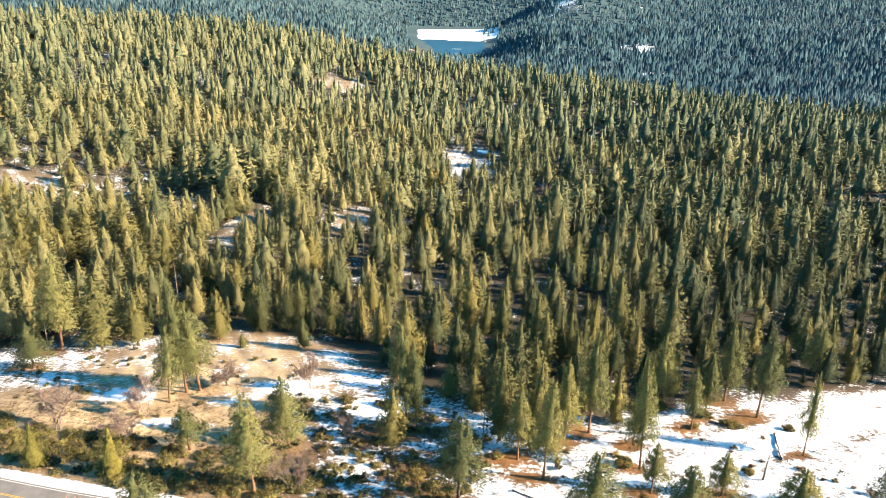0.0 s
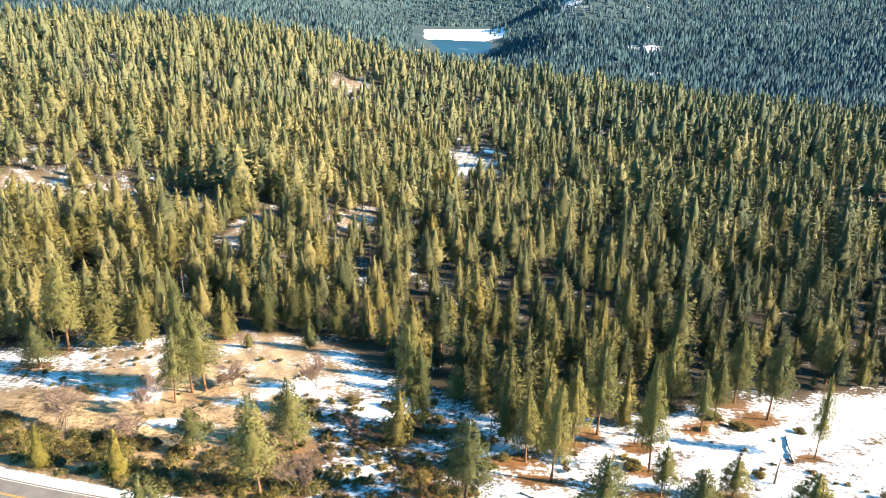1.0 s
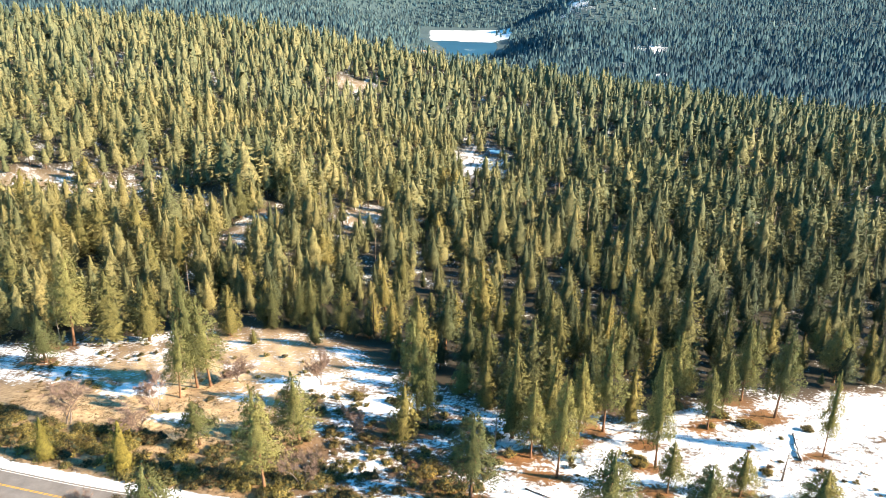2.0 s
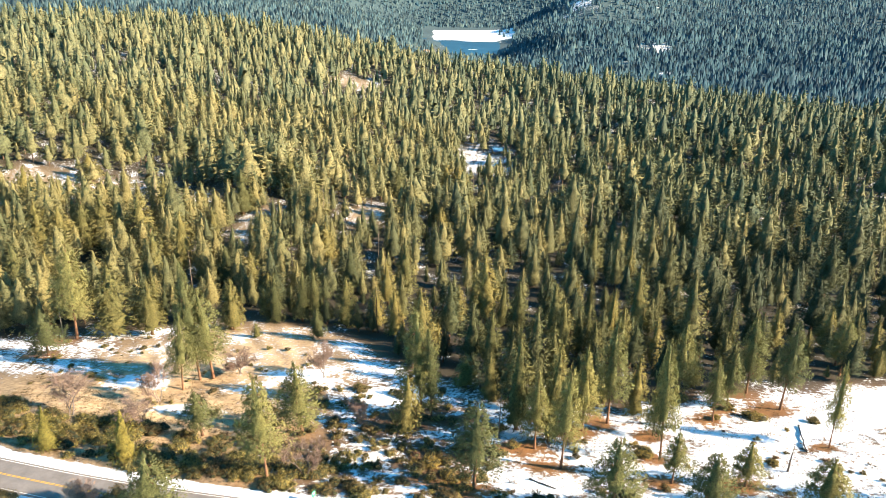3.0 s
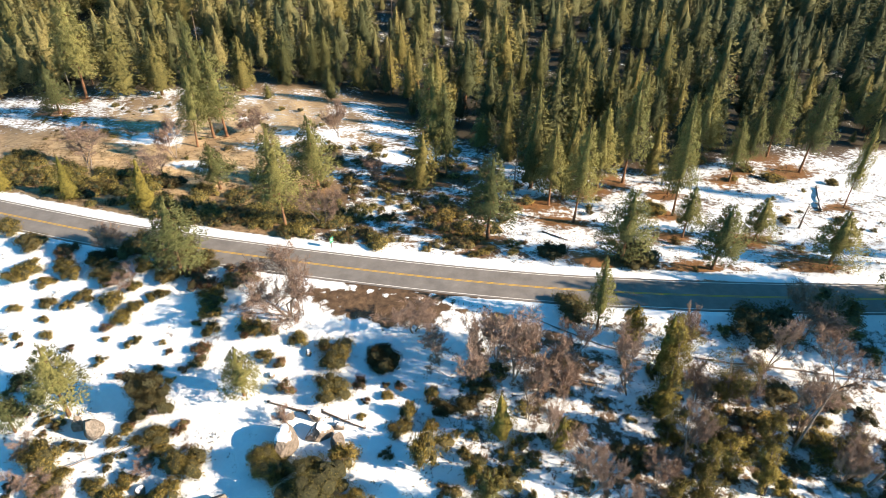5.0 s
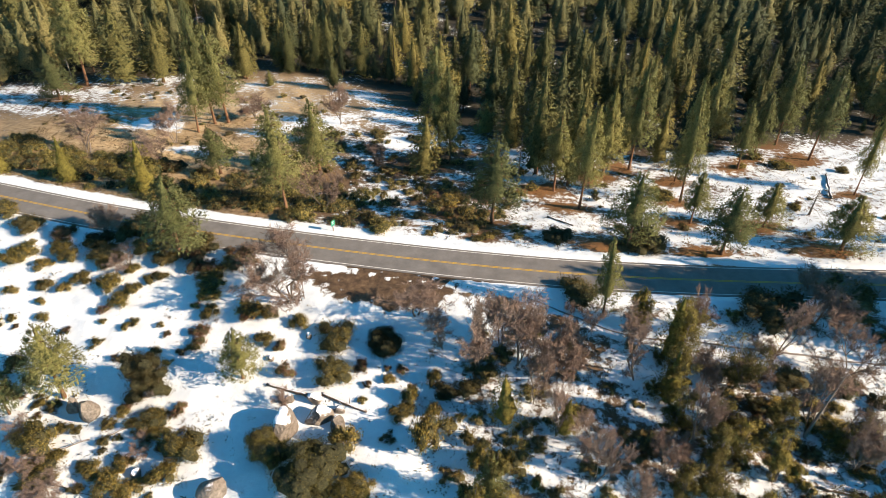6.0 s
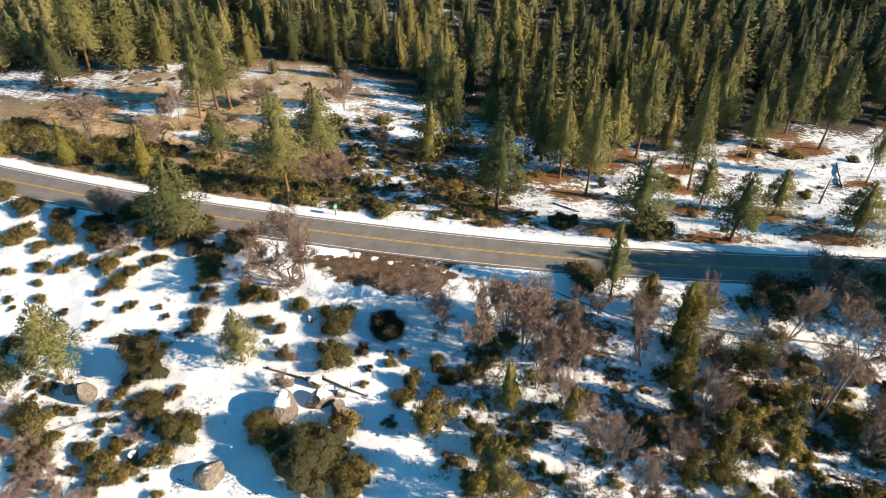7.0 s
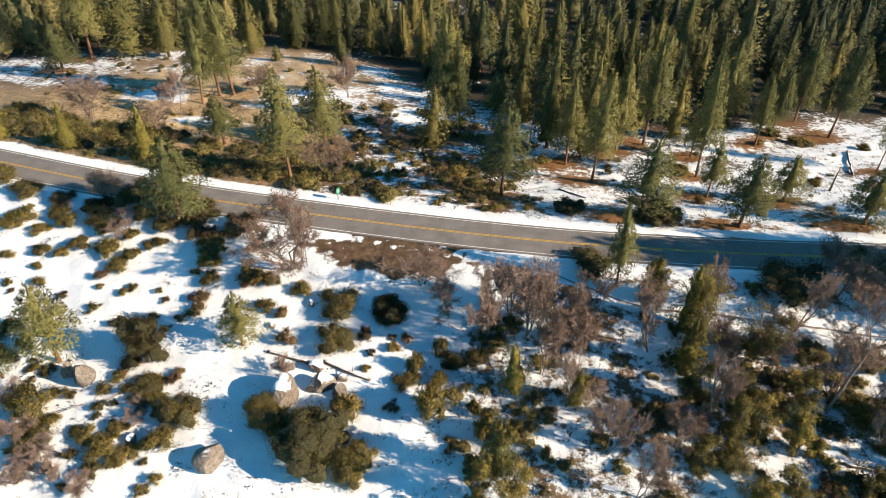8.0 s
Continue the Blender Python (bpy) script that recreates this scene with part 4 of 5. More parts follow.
def tree_heights(x, y):
    s = stands(x, y)
    low = np.zeros(len(x))
    for cx, cy, rx, ry in CLEARINGS[:-1]:
        low = np.maximum(low, np.exp(-((x - cx) / rx) ** 2 - ((y - cy + 0.9 * ry) / ry) ** 2))
    return np.clip(rng.normal(17.5, 5.0, len(x)) * rng.choice((0.45, 0.7, 0.95, 1.0, 1.1, 1.35), len(x)) + 7 * (s - 0.5) + 6 * step(-x, 40, 90) * (1 - step(np.hypot(x, y), 330, 430)), 5, 36) * (1 - 0.5 * low) * (1 - 0.38 * np.exp(-((x + 18) / 42) ** 4 - ((y - 185) / 55) ** 4)) * (1 - 0.26 * (1 - step(np.hypot(x, y), 240, 330)))


mid_shapes = [(*wood_tree(rng, 26, rng.uniform(4.6, 6.0), rng.uniform(0.05, 0.18), 96, 8, 1.3, 10, 8, blunt=rng.uniform(0.72, 0.95), ragged=rng.uniform(0.12, 0.22)), 26) for k in range(9)]
mid_shapes += [(*wood_tree(rng, 26, rng.uniform(4.8, 6.4), rng.uniform(0.16, 0.3), 56, 13, 1.4, 9, 7, blunt=0.6, ragged=0.28), 26) for k in range(5)]
slope_shapes = [(*wood_tree(rng, 26, rng.uniform(5.4, 7.2), rng.uniform(0.04, 0.16), 58, 4, 2.2, 7, 5, blunt=rng.uniform(0.6, 0.85), ragged=rng.uniform(0.14, 0.24)), 26) for k in range(9)]
slope_shapes += [(*wood_tree(rng, 26, rng.uniform(5.6, 7.6), rng.uniform(0.12, 0.28), 36, 7, 2.2, 6, 5, blunt=0.5, ragged=0.28), 26) for k in range(6)]
ridge_shapes = [(*wood_tree(rng, 26, rng.uniform(5.8, 7.8), rng.uniform(0.03, 0.14), 26, 2, 3.2, 5, 4, False, rng.uniform(0.48, 0.75), 0.24), 26) for k in range(10)]
hill_shapes = [(*hill_tree(rng, 22, rng.uniform(4.4, 6.4)), 22) for k in range(6)]
snag_shapes = [(*snag(rng, 22), 22) for k in range(3)]


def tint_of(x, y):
    # paler to the left, darker to the right: sun and shade as tint
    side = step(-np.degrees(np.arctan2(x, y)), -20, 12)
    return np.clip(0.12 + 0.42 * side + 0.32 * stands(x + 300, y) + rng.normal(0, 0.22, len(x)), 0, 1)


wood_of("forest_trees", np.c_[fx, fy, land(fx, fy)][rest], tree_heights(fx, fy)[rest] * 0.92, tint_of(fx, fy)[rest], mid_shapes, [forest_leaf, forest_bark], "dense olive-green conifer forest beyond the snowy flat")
x, y = scatter(390, 720, 9.6, -37, 39)
k = wooded(x, y, 0.95)
x, y = x[k], y[k]
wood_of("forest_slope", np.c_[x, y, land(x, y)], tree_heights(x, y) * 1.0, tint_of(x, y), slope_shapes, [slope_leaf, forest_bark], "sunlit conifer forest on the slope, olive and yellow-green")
x, y = scatter(720, 1330, 11.2, -36, 37)
k = wooded(x, y, 0.95)
x, y = x[k], y[k]
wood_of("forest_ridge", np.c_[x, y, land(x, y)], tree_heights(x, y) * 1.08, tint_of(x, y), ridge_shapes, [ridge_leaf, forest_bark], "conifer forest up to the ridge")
x, y = scatter(160, 900, 24.0)
k = wooded(x, y, 0.22)
x, y = x[k], y[k]
wood_of("dead_trees", np.c_[x, y, land(x, y)], rng.uniform(14, 25, len(x)), rng.uniform(0, 1, len(x)), snag_shapes, [grey_bark, grey_bark], "bare grey dead conifers among the forest")


def far_woods():
    bits = [scatter(a, b, gap, -35, 35) for a, b, gap in ((1400, 2200, 10.4), (2200, 3000, 13.5), (3000, 4100, 20), (4100, 4850, 19))]
    x, y = np.concatenate([q[0] for q in bits]), np.concatenate([q[1] for q in bits])
    r, az = np.hypot(x, y), np.degrees(np.arctan2(x, y))
    k = rng.uniform(0, 1, len(x)) < np.clip(1.15 - 0.45 * (rolling(x, y, 170, 3) > 0.55) , 0.2, 1)
    k &= ~((np.abs(az - 1) < 4.2) & (r > 2150) & (r < 4160) & (land(x, y) < -78))
    k &= rng.uniform(0, 1, len(x)) > 0.55 * np.exp(-((az - 10) / 2.2) ** 2 - ((r - 3400) / 330) ** 2)
    k &= rng.uniform(0, 1, len(x)) > 0.7 * np.exp(-((az + 3.2) / 1.6) ** 2 - ((r - 2200) / 260) ** 2)
    k &= rng.uniform(0, 1, len(x)) > (covers(x, y)[0] > 0.48) * 0.9
    x, y = x[k], y[k]
    # tint drops on the nearer right slope, the hill's shade as colour
    wood_of("far_woods", np.c_[x, y, land(x, y)], rng.uniform(12, 23, len(x)) * (1 + 0.35 * step(np.hypot(x, y), 2200, 3400)), tint_of(x, y) * (1 - 0.7 * step(np.degrees(np.arctan2(x, y)), 8, 20) * (1 - step(np.hypot(x, y), 1600, 2200))), hill_shapes, [hazed_leaf, forest_bark], "distant conifer woods across the valley, tinted blue for haze")
    return len(x)


far_woods()


# ---- single trees ----
def height_at(x, y):
    return float(surface(np.array([x]), np.array([y]))[0])


def tree_mesh_pair(kind, k):
    """Trunk with limbs, and crown, of one tree shape."""
    g = np.random.default_rng(100 + 17 * k + sum(map(ord, kind)))
    wood, crown = Soup(), Soup()
    if kind == "pine":
        h, r = 18.0, 4.2
        base = g.uniform(0.18, 0.32)
        v, f, nn = soft_crown(g, h, base, r, 96, 66, 0.56, g.uniform(0.72, 0.95), 0.26, 0.2)
        crown.add(v, f, 0, nn)
        cv, cf, cn = crown_core(g, h, base + 0.06, r * 0.42, 11, 8)
        crown.add(cv, cf, 0, cn)
        limbs = Soup()
        for i in range(30):
            q = g.uniform(0.02, 0.8)
            z, a, reach = h * (base + (1 - base) * q) * 0.98, g.uniform(0, 6.28), r * float(crown_outline(q)) * 0.8
            limbs.add(*tube([(0, 0, z), (reach * math.cos(a), reach * math.sin(a), z + 0.2 * reach * (2 * q - 1))], (0.09, 0.03), 3))
        pts, rad = trunk_line(h, 0.30, g, 0.02, 7, 0.97)
        wood.add(*tube(pts, rad, 7))
        lv, lf, _ = limbs.arrays()
        lv = lv + np.c_[np.interp(lv[:, 2], pts[:, 2], pts[:, 0]), np.interp(lv[:, 2], pts[:, 2], pts[:, 1]), np.zeros(len(lv))]
        crown.v[0] = (crown.v[0] + np.c_[np.interp(v[:, 2], pts[:, 2], pts[:, 0]), np.interp(v[:, 2], pts[:, 2], pts[:, 1]), np.zeros(len(v))]).astype(np.float32)
        wood.add(lv, lf)
        mats = pine_leaf, pine_bark
    elif kind in ("cedar", "fir", "juniper"):
        h, r, base, boughs, bits, size, blunt, ragged = {
            "cedar": (18.0, 3.2, g.uniform(0.04, 0.12), 120, 14, 0.75, 0.78, 0.13),
            "fir": (18.0, 3.4, g.uniform(0.08, 0.24), 100, 15, 0.85, g.uniform(0.65, 0.9), 0.2),
            "juniper": (9.0, 2.6, 0.06, 95, 16, 0.42, 0.62, 0.2)}[kind]
        v, f, nn = soft_crown(g, h, base, r, boughs, bits, size, blunt, ragged)
        crown.add(v, f, 0, nn)
        v, f, nn = crown_core(g, h, base, r * 0.66, 13, 10, blunt)
        crown.add(v, f, 0, nn)
        pts, rad = trunk_line(h, 0.18 if kind == "juniper" else 0.27, g, 0.012, 5, 0.95)
        wood.add(*tube(pts, rad, 6))
        mats = {"cedar": (cedar_leaf, pine_bark), "fir": (fir_leaf, pine_bark), "juniper": (juniper_leaf, grey_bark)}[kind]
    else:
        h, r = 9.0, 4.0
        (wv, wf), (tv, tf) = bare_tree(g, h, r, 5, 2 + k % 2)
        wood.add(wv, wf)
        crown.add(tv, tf)
        mats = twig_bark, grey_bark
    cv, cf, cm = crown.arrays()
    wv, wf, _ = wood.arrays()
    return mesh_of("crown", cv, cf, [mats[0], shade_core], cm, normals=crown.normals() if kind != "oak" else None), mesh_of("trunk", wv, wf, [mats[1]], smooth=True), h, r


SHAPES = {kind: [tree_mesh_pair(kind, k) for k in range(n)] for kind, n in (("pine", 6), ("cedar", 4), ("fir", 5), ("juniper", 3), ("oak", 5))}
NAMES = {"pine": "pine_tree", "cedar": "cedar_tree", "fir": "fir_tree", "juniper": "juniper_tree", "oak": "bare_tree"}
tally = {}


def plant(kind, x, y, h, r, label, group, lean=1.5):
    n = tally[kind] = tally.get(kind, -1) + 1
    crown, trunk, h0, r0 = SHAPES[kind][n % len(SHAPES[kind])]
    root = new(NAMES[kind])
    spin = rng.uniform(0, 360)
    root.matrix_basis = pose(x, y, height_at(x, y), rng.normal(0, lean), rng.normal(0, lean), spin) @ Matrix.Diagonal((r / r0, r / r0, h / h0, 1))
    for name, me in (("trunk", trunk), ("crown", crown)):
        new(name, me).parent = root
    return tagged(root, label, "tree", group)


for x, y, h, r in PINES_BANK:
    plant("pine", x, y, h, r * 0.9, "tall green pine with a reddish trunk on the bare bank", "pines beyond the road", 2.5)
for x, y, h, r in PINES_SNOW:
    plant("pine", x, y, h, r * 0.9, "green pine with a bare lower trunk on snowy ground", "pines beyond the road")
for x, y, h, r in PINES_NEAR:
    plant("pine", x, y, h, r * 0.9, "pale green pine among brush beside the road", "pines beside the road")
for x, y, h, r in CEDARS:
    plant("cedar", x, y, h, r * 1.15, "dense cone-shaped olive-green cedar at the forest edge", "trees at the forest edge")
for x, y, h, r in JUNIPERS:
    plant("juniper", x, y, h, r, "low bushy yellow-green conifer in brush", "junipers")
for x, y, h, r in OAKS_FAR:
    plant("oak", x, y, h, r, "small leafless tree with greyish brown twigs", "bare trees beyond the road", 3)
for x, y, h, r in OAKS_NEAR:
    plant("oak", x, y, h, r, "leafless pinkish brown tree with fine twigs", "bare trees beside the road", 3)
for x, off, h in ((66, -6.2, 19), (71, -5.4, 20), (77, -6.0, 22), (83, -7, 24), (90, -11, 27), (97, -13, 28), (105, -15, 28), (78, 9, 15), (93, 11, 18)):
    plant("pine", x, float(road_y(x)) + off, h, h * 0.19, "pale green pine among brush beside the road", "pines beside the road")
for x, y, h in ((66, 51, 14), (71, 55, 17), (69, 45, 14), (78, 49, 18), (79, 75.5, 33), (87, 75, 34), (95, 74.5, 38), (104, 73, 36)):
    plant("pine", x, y, h, h * 0.2, "pale green pine among brush beside the road", "pines beside the road")
for _ in range(7):
    x = rng.uniform(-2, 66)
    plant("oak", x, float(road_y(x)) - rng.uniform(10, 40), rng.uniform(6, 10), rng.uniform(2.0, 3.4), "leafless pinkish brown tree with fine twigs", "bare trees beside the road", 3)
for x, y, h, r in TWIG_BUSHES:
    plant("oak", x, y, h, r, "low bare grey-brown bush of dead twigs", "bare trees beside the road", 6)
for rows in (FOREST_LEFT, FOREST_CENTRE, FOREST_INNER, FOREST_RIGHT, FOREST_BACK):
    for x, y, h, r in rows:
        # more pale cedars to the left stand in for stronger sun there
        yellow = rng.uniform() < 0.6 - 0.005 * x
        plant("cedar" if yellow else "fir", x, y, h * 0.97, r * 1.25, "cone-shaped yellow-green conifer in the sunlit forest" if yellow else "tall dark green fir in the forest", "trees of the forest's front")
single_h = tree_heights(fx, fy)
for i in singles:
    kind = "cedar" if rng.uniform() < 0.4 else "fir"
    h = float(single_h[i])
    plant(kind, float(fx[i]), float(fy[i]), h, h * rng.uniform(0.19, 0.26), "conifer with a narrow olive-green crown in the forest" if kind == "fir" else "dense cone-shaped conifer in the forest", "trees of the forest's front")


# ---- shrubs ----
def shrub_mesh_pair(kind, k, fine):
    big = fine == 2
    g = np.random.default_rng(500 + 13 * k + sum(map(ord, kind)))
    leaf, lumps, leaves = {"olive": (shrub_leaf, 11, 170), "dark": (dark_leaf, 13, 170), "brown": (brown_leaf, 9, 150)}[kind]
    lumps = 16 if big else lumps if fine else 7
    (v, f, nn), stems = dome(g, 1.5, 1.5, lumps, 250 if big else leaves if fine else 95, 0.12 if big else 0.2 if fine else 0.26)
    sv, sf, _ = stems.arrays()
    return mesh_of("foliage", v, f, [leaf, shade_core], core_slots(f, lumps), normals=nn), mesh_of("stem", sv, sf, [grey_bark])


BUSHES = {(kind, fine): [shrub_mesh_pair(kind, k, fine) for k in range(4)] for kind in ("olive", "dark", "brown") for fine in (0, 1, 2)}
BUSH_LABELS = {"olive": "rounded olive-green shrub standing in snow", "dark": "dense dark evergreen shrub", "brown": "dry reddish brown shrub with bare twigs"}


def large_shrub(x, y, h, r, seed, leaf, label):
    """One big dense evergreen shrub of many lumps."""
    g = np.random.default_rng(seed)
    root = new("shrub")
    root.matrix_basis = pose(x, y, height_at(x, y) - 0.05)
    (v, f, nn), stems = dome(g, h, r, 44, 420, 0.22, 0.08)
    sv, sf, _ = stems.arrays()
    new("stem", mesh_of("stem", sv, sf, [grey_bark])).parent = root
    new("foliage", mesh_of("foliage", v, f, [leaf, shade_core], core_slots(f, 44), normals=nn)).parent = root
    return tagged(root, label, "shrub", "shrubs")


large_shrub(-18.6, 51.6, 6.6, 5.9, 61, evergreen_leaf, "large dense evergreen shrub beside snowy boulders")
large_shrub(-13.8, 49.6, 3.6, 3.0, 66, shrub_leaf, "olive shrub at the foot of a larger one")
large_shrub(-25.4, 55.4, 4.4, 3.3, 62, evergreen_leaf, "dense evergreen shrub beside a snowy boulder")
large_shrub(-12.4, 73.2, 3.4, 2.9, 63, dark_leaf, "round nearly black evergreen shrub in snow")
large_shrub(-43.6, 63.4, 9.4, 3.6, 64, dark_leaf, "tall dense dark evergreen shrub in open snow")


def live_oak(x, y, h, r, seed):
    """A small evergreen tree: clumps of leaves up a few leaning stems, with gaps between."""
    g = np.random.default_rng(seed)
    root = new("live_oak")
    root.matrix_basis = pose(x, y, height_at(x, y) - 0.05)
    crown, wood = Soup(), Soup()
    for k in range(3):
        lean = g.normal(0, 0.33 * r, 2)
        top = np.array((lean[0], lean[1], h * g.uniform(0.75, 1.0)))
        wood.add(*tube([(0.2 * k, 0, -0.3), top * (0.3, 0.3, 0.5), top], (0.13, 0.10, 0.03), 5))
        clumps = int(7 + h)
        for j in range(clumps):
            u = g.uniform(0.18, 1.0)
            wide = r * (0.35 + 0.65 * math.sin(min(1.0, 1.15 * u) * 2.6)) * 0.75
            c = top * (u, u, u) + np.r_[g.normal(0, 0.55 * wide, 2), g.normal(0, 0.05 * h)]
            wood.add(*tube([top * (u * 0.8, u * 0.8, u * 0.8), c], (0.05, 0.02), 3))
            q = g.normal(size=(150, 3))
            q /= np.linalg.norm(q, axis=1, keepdims=True)
            lr = r * g.uniform(0.2, 0.36)
            v, f, n = leafy(*kites(c + q * lr * g.uniform(0.3, 1.05, (150, 1)) * (1, 1, 0.8), q + g.normal(0, 0.6, (150, 3)), g.uniform(0.16, 0.34, 150), g.uniform(0.09, 0.17, 150), 0.1, g, 0.7, q), c - (0, 0, 0.3 * lr), 0.3, 0.4, g)
            crown.add(v, f, 0, n)
    v, f, m = crown.arrays()
    wv, wf, _ = wood.arrays()
    new("trunk", mesh_of("trunk", wv, wf, [grey_bark], smooth=True)).parent = root
    new("crown", mesh_of("crown", v, f, [live_oak_leaf], normals=crown.normals())).parent = root
    return tagged(root, "small evergreen tree with clumped olive leaves in the thicket", "tree", "evergreens of the thicket")


for k, (x, y, h, r) in enumerate(LIVE_OAKS):
    live_oak(x, y, h, r * 0.8, 300 + k)


def bush(kind, x, y, h, r, group="shrubs", fine=1):
    fine = 2 if r > 2.4 and fine else fine
    n = tally["b" + kind] = tally.get("b" + kind, -1) + 1
    leaf, stem = BUSHES[kind, fine][n % 4]
    root = new("shrub")
    r, h = r * 1.12, h * 1.05
    root.matrix_basis = pose(x, y, height_at(x, y) - 0.05, 0, 0, rng.uniform(0, 360)) @ Matrix.Diagonal((r / 1.5 * rng.uniform(0.85, 1.25), r / 1.5 * rng.uniform(0.75, 1.05), h / 1.5, 1))
    for name, me in (("stem", stem), ("foliage", leaf)):
        new(name, me).parent = root
    return tagged(root, BUSH_LABELS[kind], "shrub", group)


for kind, rows in (("dark", SHRUBS_DARK), ("olive", SHRUBS_LEFT), ("olive", SHRUBS_MIDDLE), ("olive", SHRUBS_RIGHT), ("brown", SHRUBS_BROWN), ("olive", SHRUBS_VERGE[::2]), ("dark", SHRUBS_VERGE[1::4]), ("brown", SHRUBS_VERGE[3::4])):
    for x, y, h, r in rows:
        bush(kind, x, y, h, r)


def brush_band(n, x0, x1, off0, off1, kinds, r0, r1, group):
    for _ in range(n):
        x, off = rng.uniform(x0, x1), rng.uniform(off0, off1)
        y = float(road_y(x)) + off
        if abs(float(track_off(np.array([x]), np.array([y]))[0])) < 2.5:
            continue
        r = rng.uniform(r0, r1)
        bush(kinds[int(rng.integers(len(kinds)))], x, y, r * rng.uniform(0.6, 1.0), r, group, 0)


brush_band(80, -68, -36, -54, -34, ("olive", "olive", "brown", "dark"), 0.7, 1.5, "brush in the low corner")
brush_band(26, -14, 10, 7.2, 30, ("olive", "brown", "dark"), 0.8, 1.7, "brush on the bank")
brush_band(46, 8, 84, 7, 46, ("olive", "dark", "brown"), 0.35, 1.3, "brush on the snowy flat")
brush_band(34, -100, -40, -30, -7, ("olive", "olive", "brown"), 0.7, 1.6, "brush beside the road")


def brush_stuff(name, n, x0, x1, off0, off1, r0, r1, label):
    """Dense brush, too tangled to count: one body."""
    x, off = rng.uniform(x0, x1, n), rng.uniform(off0, off1, n)
    y = road_y(x) + off
    k = np.abs(track_off(x, y)) > 2.4
    x, y = x[k], y[k]
    shapes = []
    for j in range(6):
        (v, f, nn), stems = dome(rng, 1.5, 1.7, 8, 90, 0.24)
        n = 8 * len(BALL_F)
        # the lumps' insides go to slot 2, dark as painted shade
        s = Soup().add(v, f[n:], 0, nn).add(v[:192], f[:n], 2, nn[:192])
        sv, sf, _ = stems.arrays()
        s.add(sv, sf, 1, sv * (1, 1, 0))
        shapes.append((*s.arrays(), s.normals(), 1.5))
    wood_of(name, np.c_[x, y, surface(x, y) - 0.05], rng.uniform(r0, r1, len(x)), rng.uniform(0, 1, len(x)), shapes, [brush_leaf, grey_bark, shade_core if name != "bank_brush" else brush_shade_core], label)["category"] = "brush"


brush_stuff("bank_brush", 215, -104, -14, 7.0, 27, 1.0, 2.2, "dense olive and brown brush on the bank beyond the road")
brush_stuff("clearing_scrub", 60, -118, -30, 38, 84, 0.4, 1.2, "low brown scrub in the dry clearing")
brush_stuff("edge_scrub", 75, -34, 14, 30, 62, 0.6, 1.7, "brown and olive scrub in snow before the forest")
brush_stuff("bank_scrub", 90, -62, 6, 9, 38, 0.6, 1.5, "low brown scrub among snow patches on the bank")
brush_band(40, 28, 62, -42, -22, ("dark", "olive", "dark", "brown"), 0.8, 1.9, "brush in the thicket")
brush_stuff("thicket_brush", 150, -4, 72, -42, -8, 0.7, 1.7, "tangled brown and olive brush in the thicket")


# ---- low growth, twigs and debris on the ground ----
def undergrowth():
    """Low dry clumps and twigs, thick in the brush and thin on open snow."""
    n = 26000
    x, off = rng.uniform(-105, 95, n), rng.uniform(-48, 62, n)
    y = road_y(x) + off
    snow = covers(x, y)[0]
    k = (np.abs(off) > 5.6) & (((x + 13) / 13) ** 2 + ((y - 84.6) / 5) ** 2 > 0.6) & (rng.uniform(0, 1, n) < np.clip(1.15 - 1.7 * (snow - 0.35) / 0.25, 0.13 - 0.08 * (off < -6) * (x < -8) + 0.25 * (off > 6) * (x > 0) + 0.30 * (off < -6) * (x > -8) + 0.25 * (off < -34) * (x < -34), 1)) & (np.abs(track_off(x, y)) > 1.9)
    x, y = x[k], y[k]
    z = surface(x, y)
    s = np.minimum(rng.gamma(1.8, 0.13, len(x)) + 0.07, 0.6)
    m = 12
    q = rng.normal(size=(len(x) * m, 3))
    q[:, 2] = np.abs(q[:, 2]) * 0.7 + 0.05
    s9 = np.repeat(s, m)
    p = np.repeat(np.c_[x, y, z], m, 0) + q * s9[:, None] * (0.7, 0.7, 0.2)
    v, f, nn = leafy(*kites(p, q, s9 * 0.9, s9 * 0.35, 0.1, rng, 2.0), p.repeat(3, 0) - (0, 0, 0.2), 0.4, 0.4, rng)
    me = mesh_of("undergrowth", v, f, [dry_growth], normals=nn, tint=np.repeat(rng.uniform(0, 1, len(x)), m * 3))
    tagged(new("undergrowth", me), "low dry brown and olive clumps on the ground", "undergrowth", kind="stuff")


undergrowth()


# ---- boulders, logs, snags ----
def boulder_mesh(seed, lump=0.16):
    """A weathered granite block: a ball cut by a few planes, with worn edges."""
    g = np.random.default_rng(seed)
    bm = bmesh.new()
    bmesh.ops.create_icosphere(bm, subdivisions=4, radius=1.0)
    cuts = [Vector(g.normal(size=3)).normalized() for _ in range(11)]
    depth = g.uniform(0.5, 0.85, 11)
    for v in bm.verts:
        for c, dd in zip(cuts, depth):
            over = v.co.dot(c) - dd
            if over > 0:
                v.co -= c * over * 0.98
        v.co += v.normal * (lump * 0.5 * noise.noise(v.co * 1.4 + Vector((seed, 0, 0))) + 0.035 * noise.noise(v.co * 6))
    for f in bm.faces:
        f.smooth = False
    return bm


def boulder(x, y, sx, sy, sz, seed, material, label, lean=0, turn=0, sink=0.25):
    ob = part("boulder", boulder_mesh(seed), material, None)
    ob.matrix_basis = pose(x, y, height_at(x, y) + sz * (1 - 2 * sink) * 0.9, lean, 0, turn) @ Matrix.Diagonal((sx, sy, sz, 1))
    return tagged(ob, label, "boulder", "boulders")


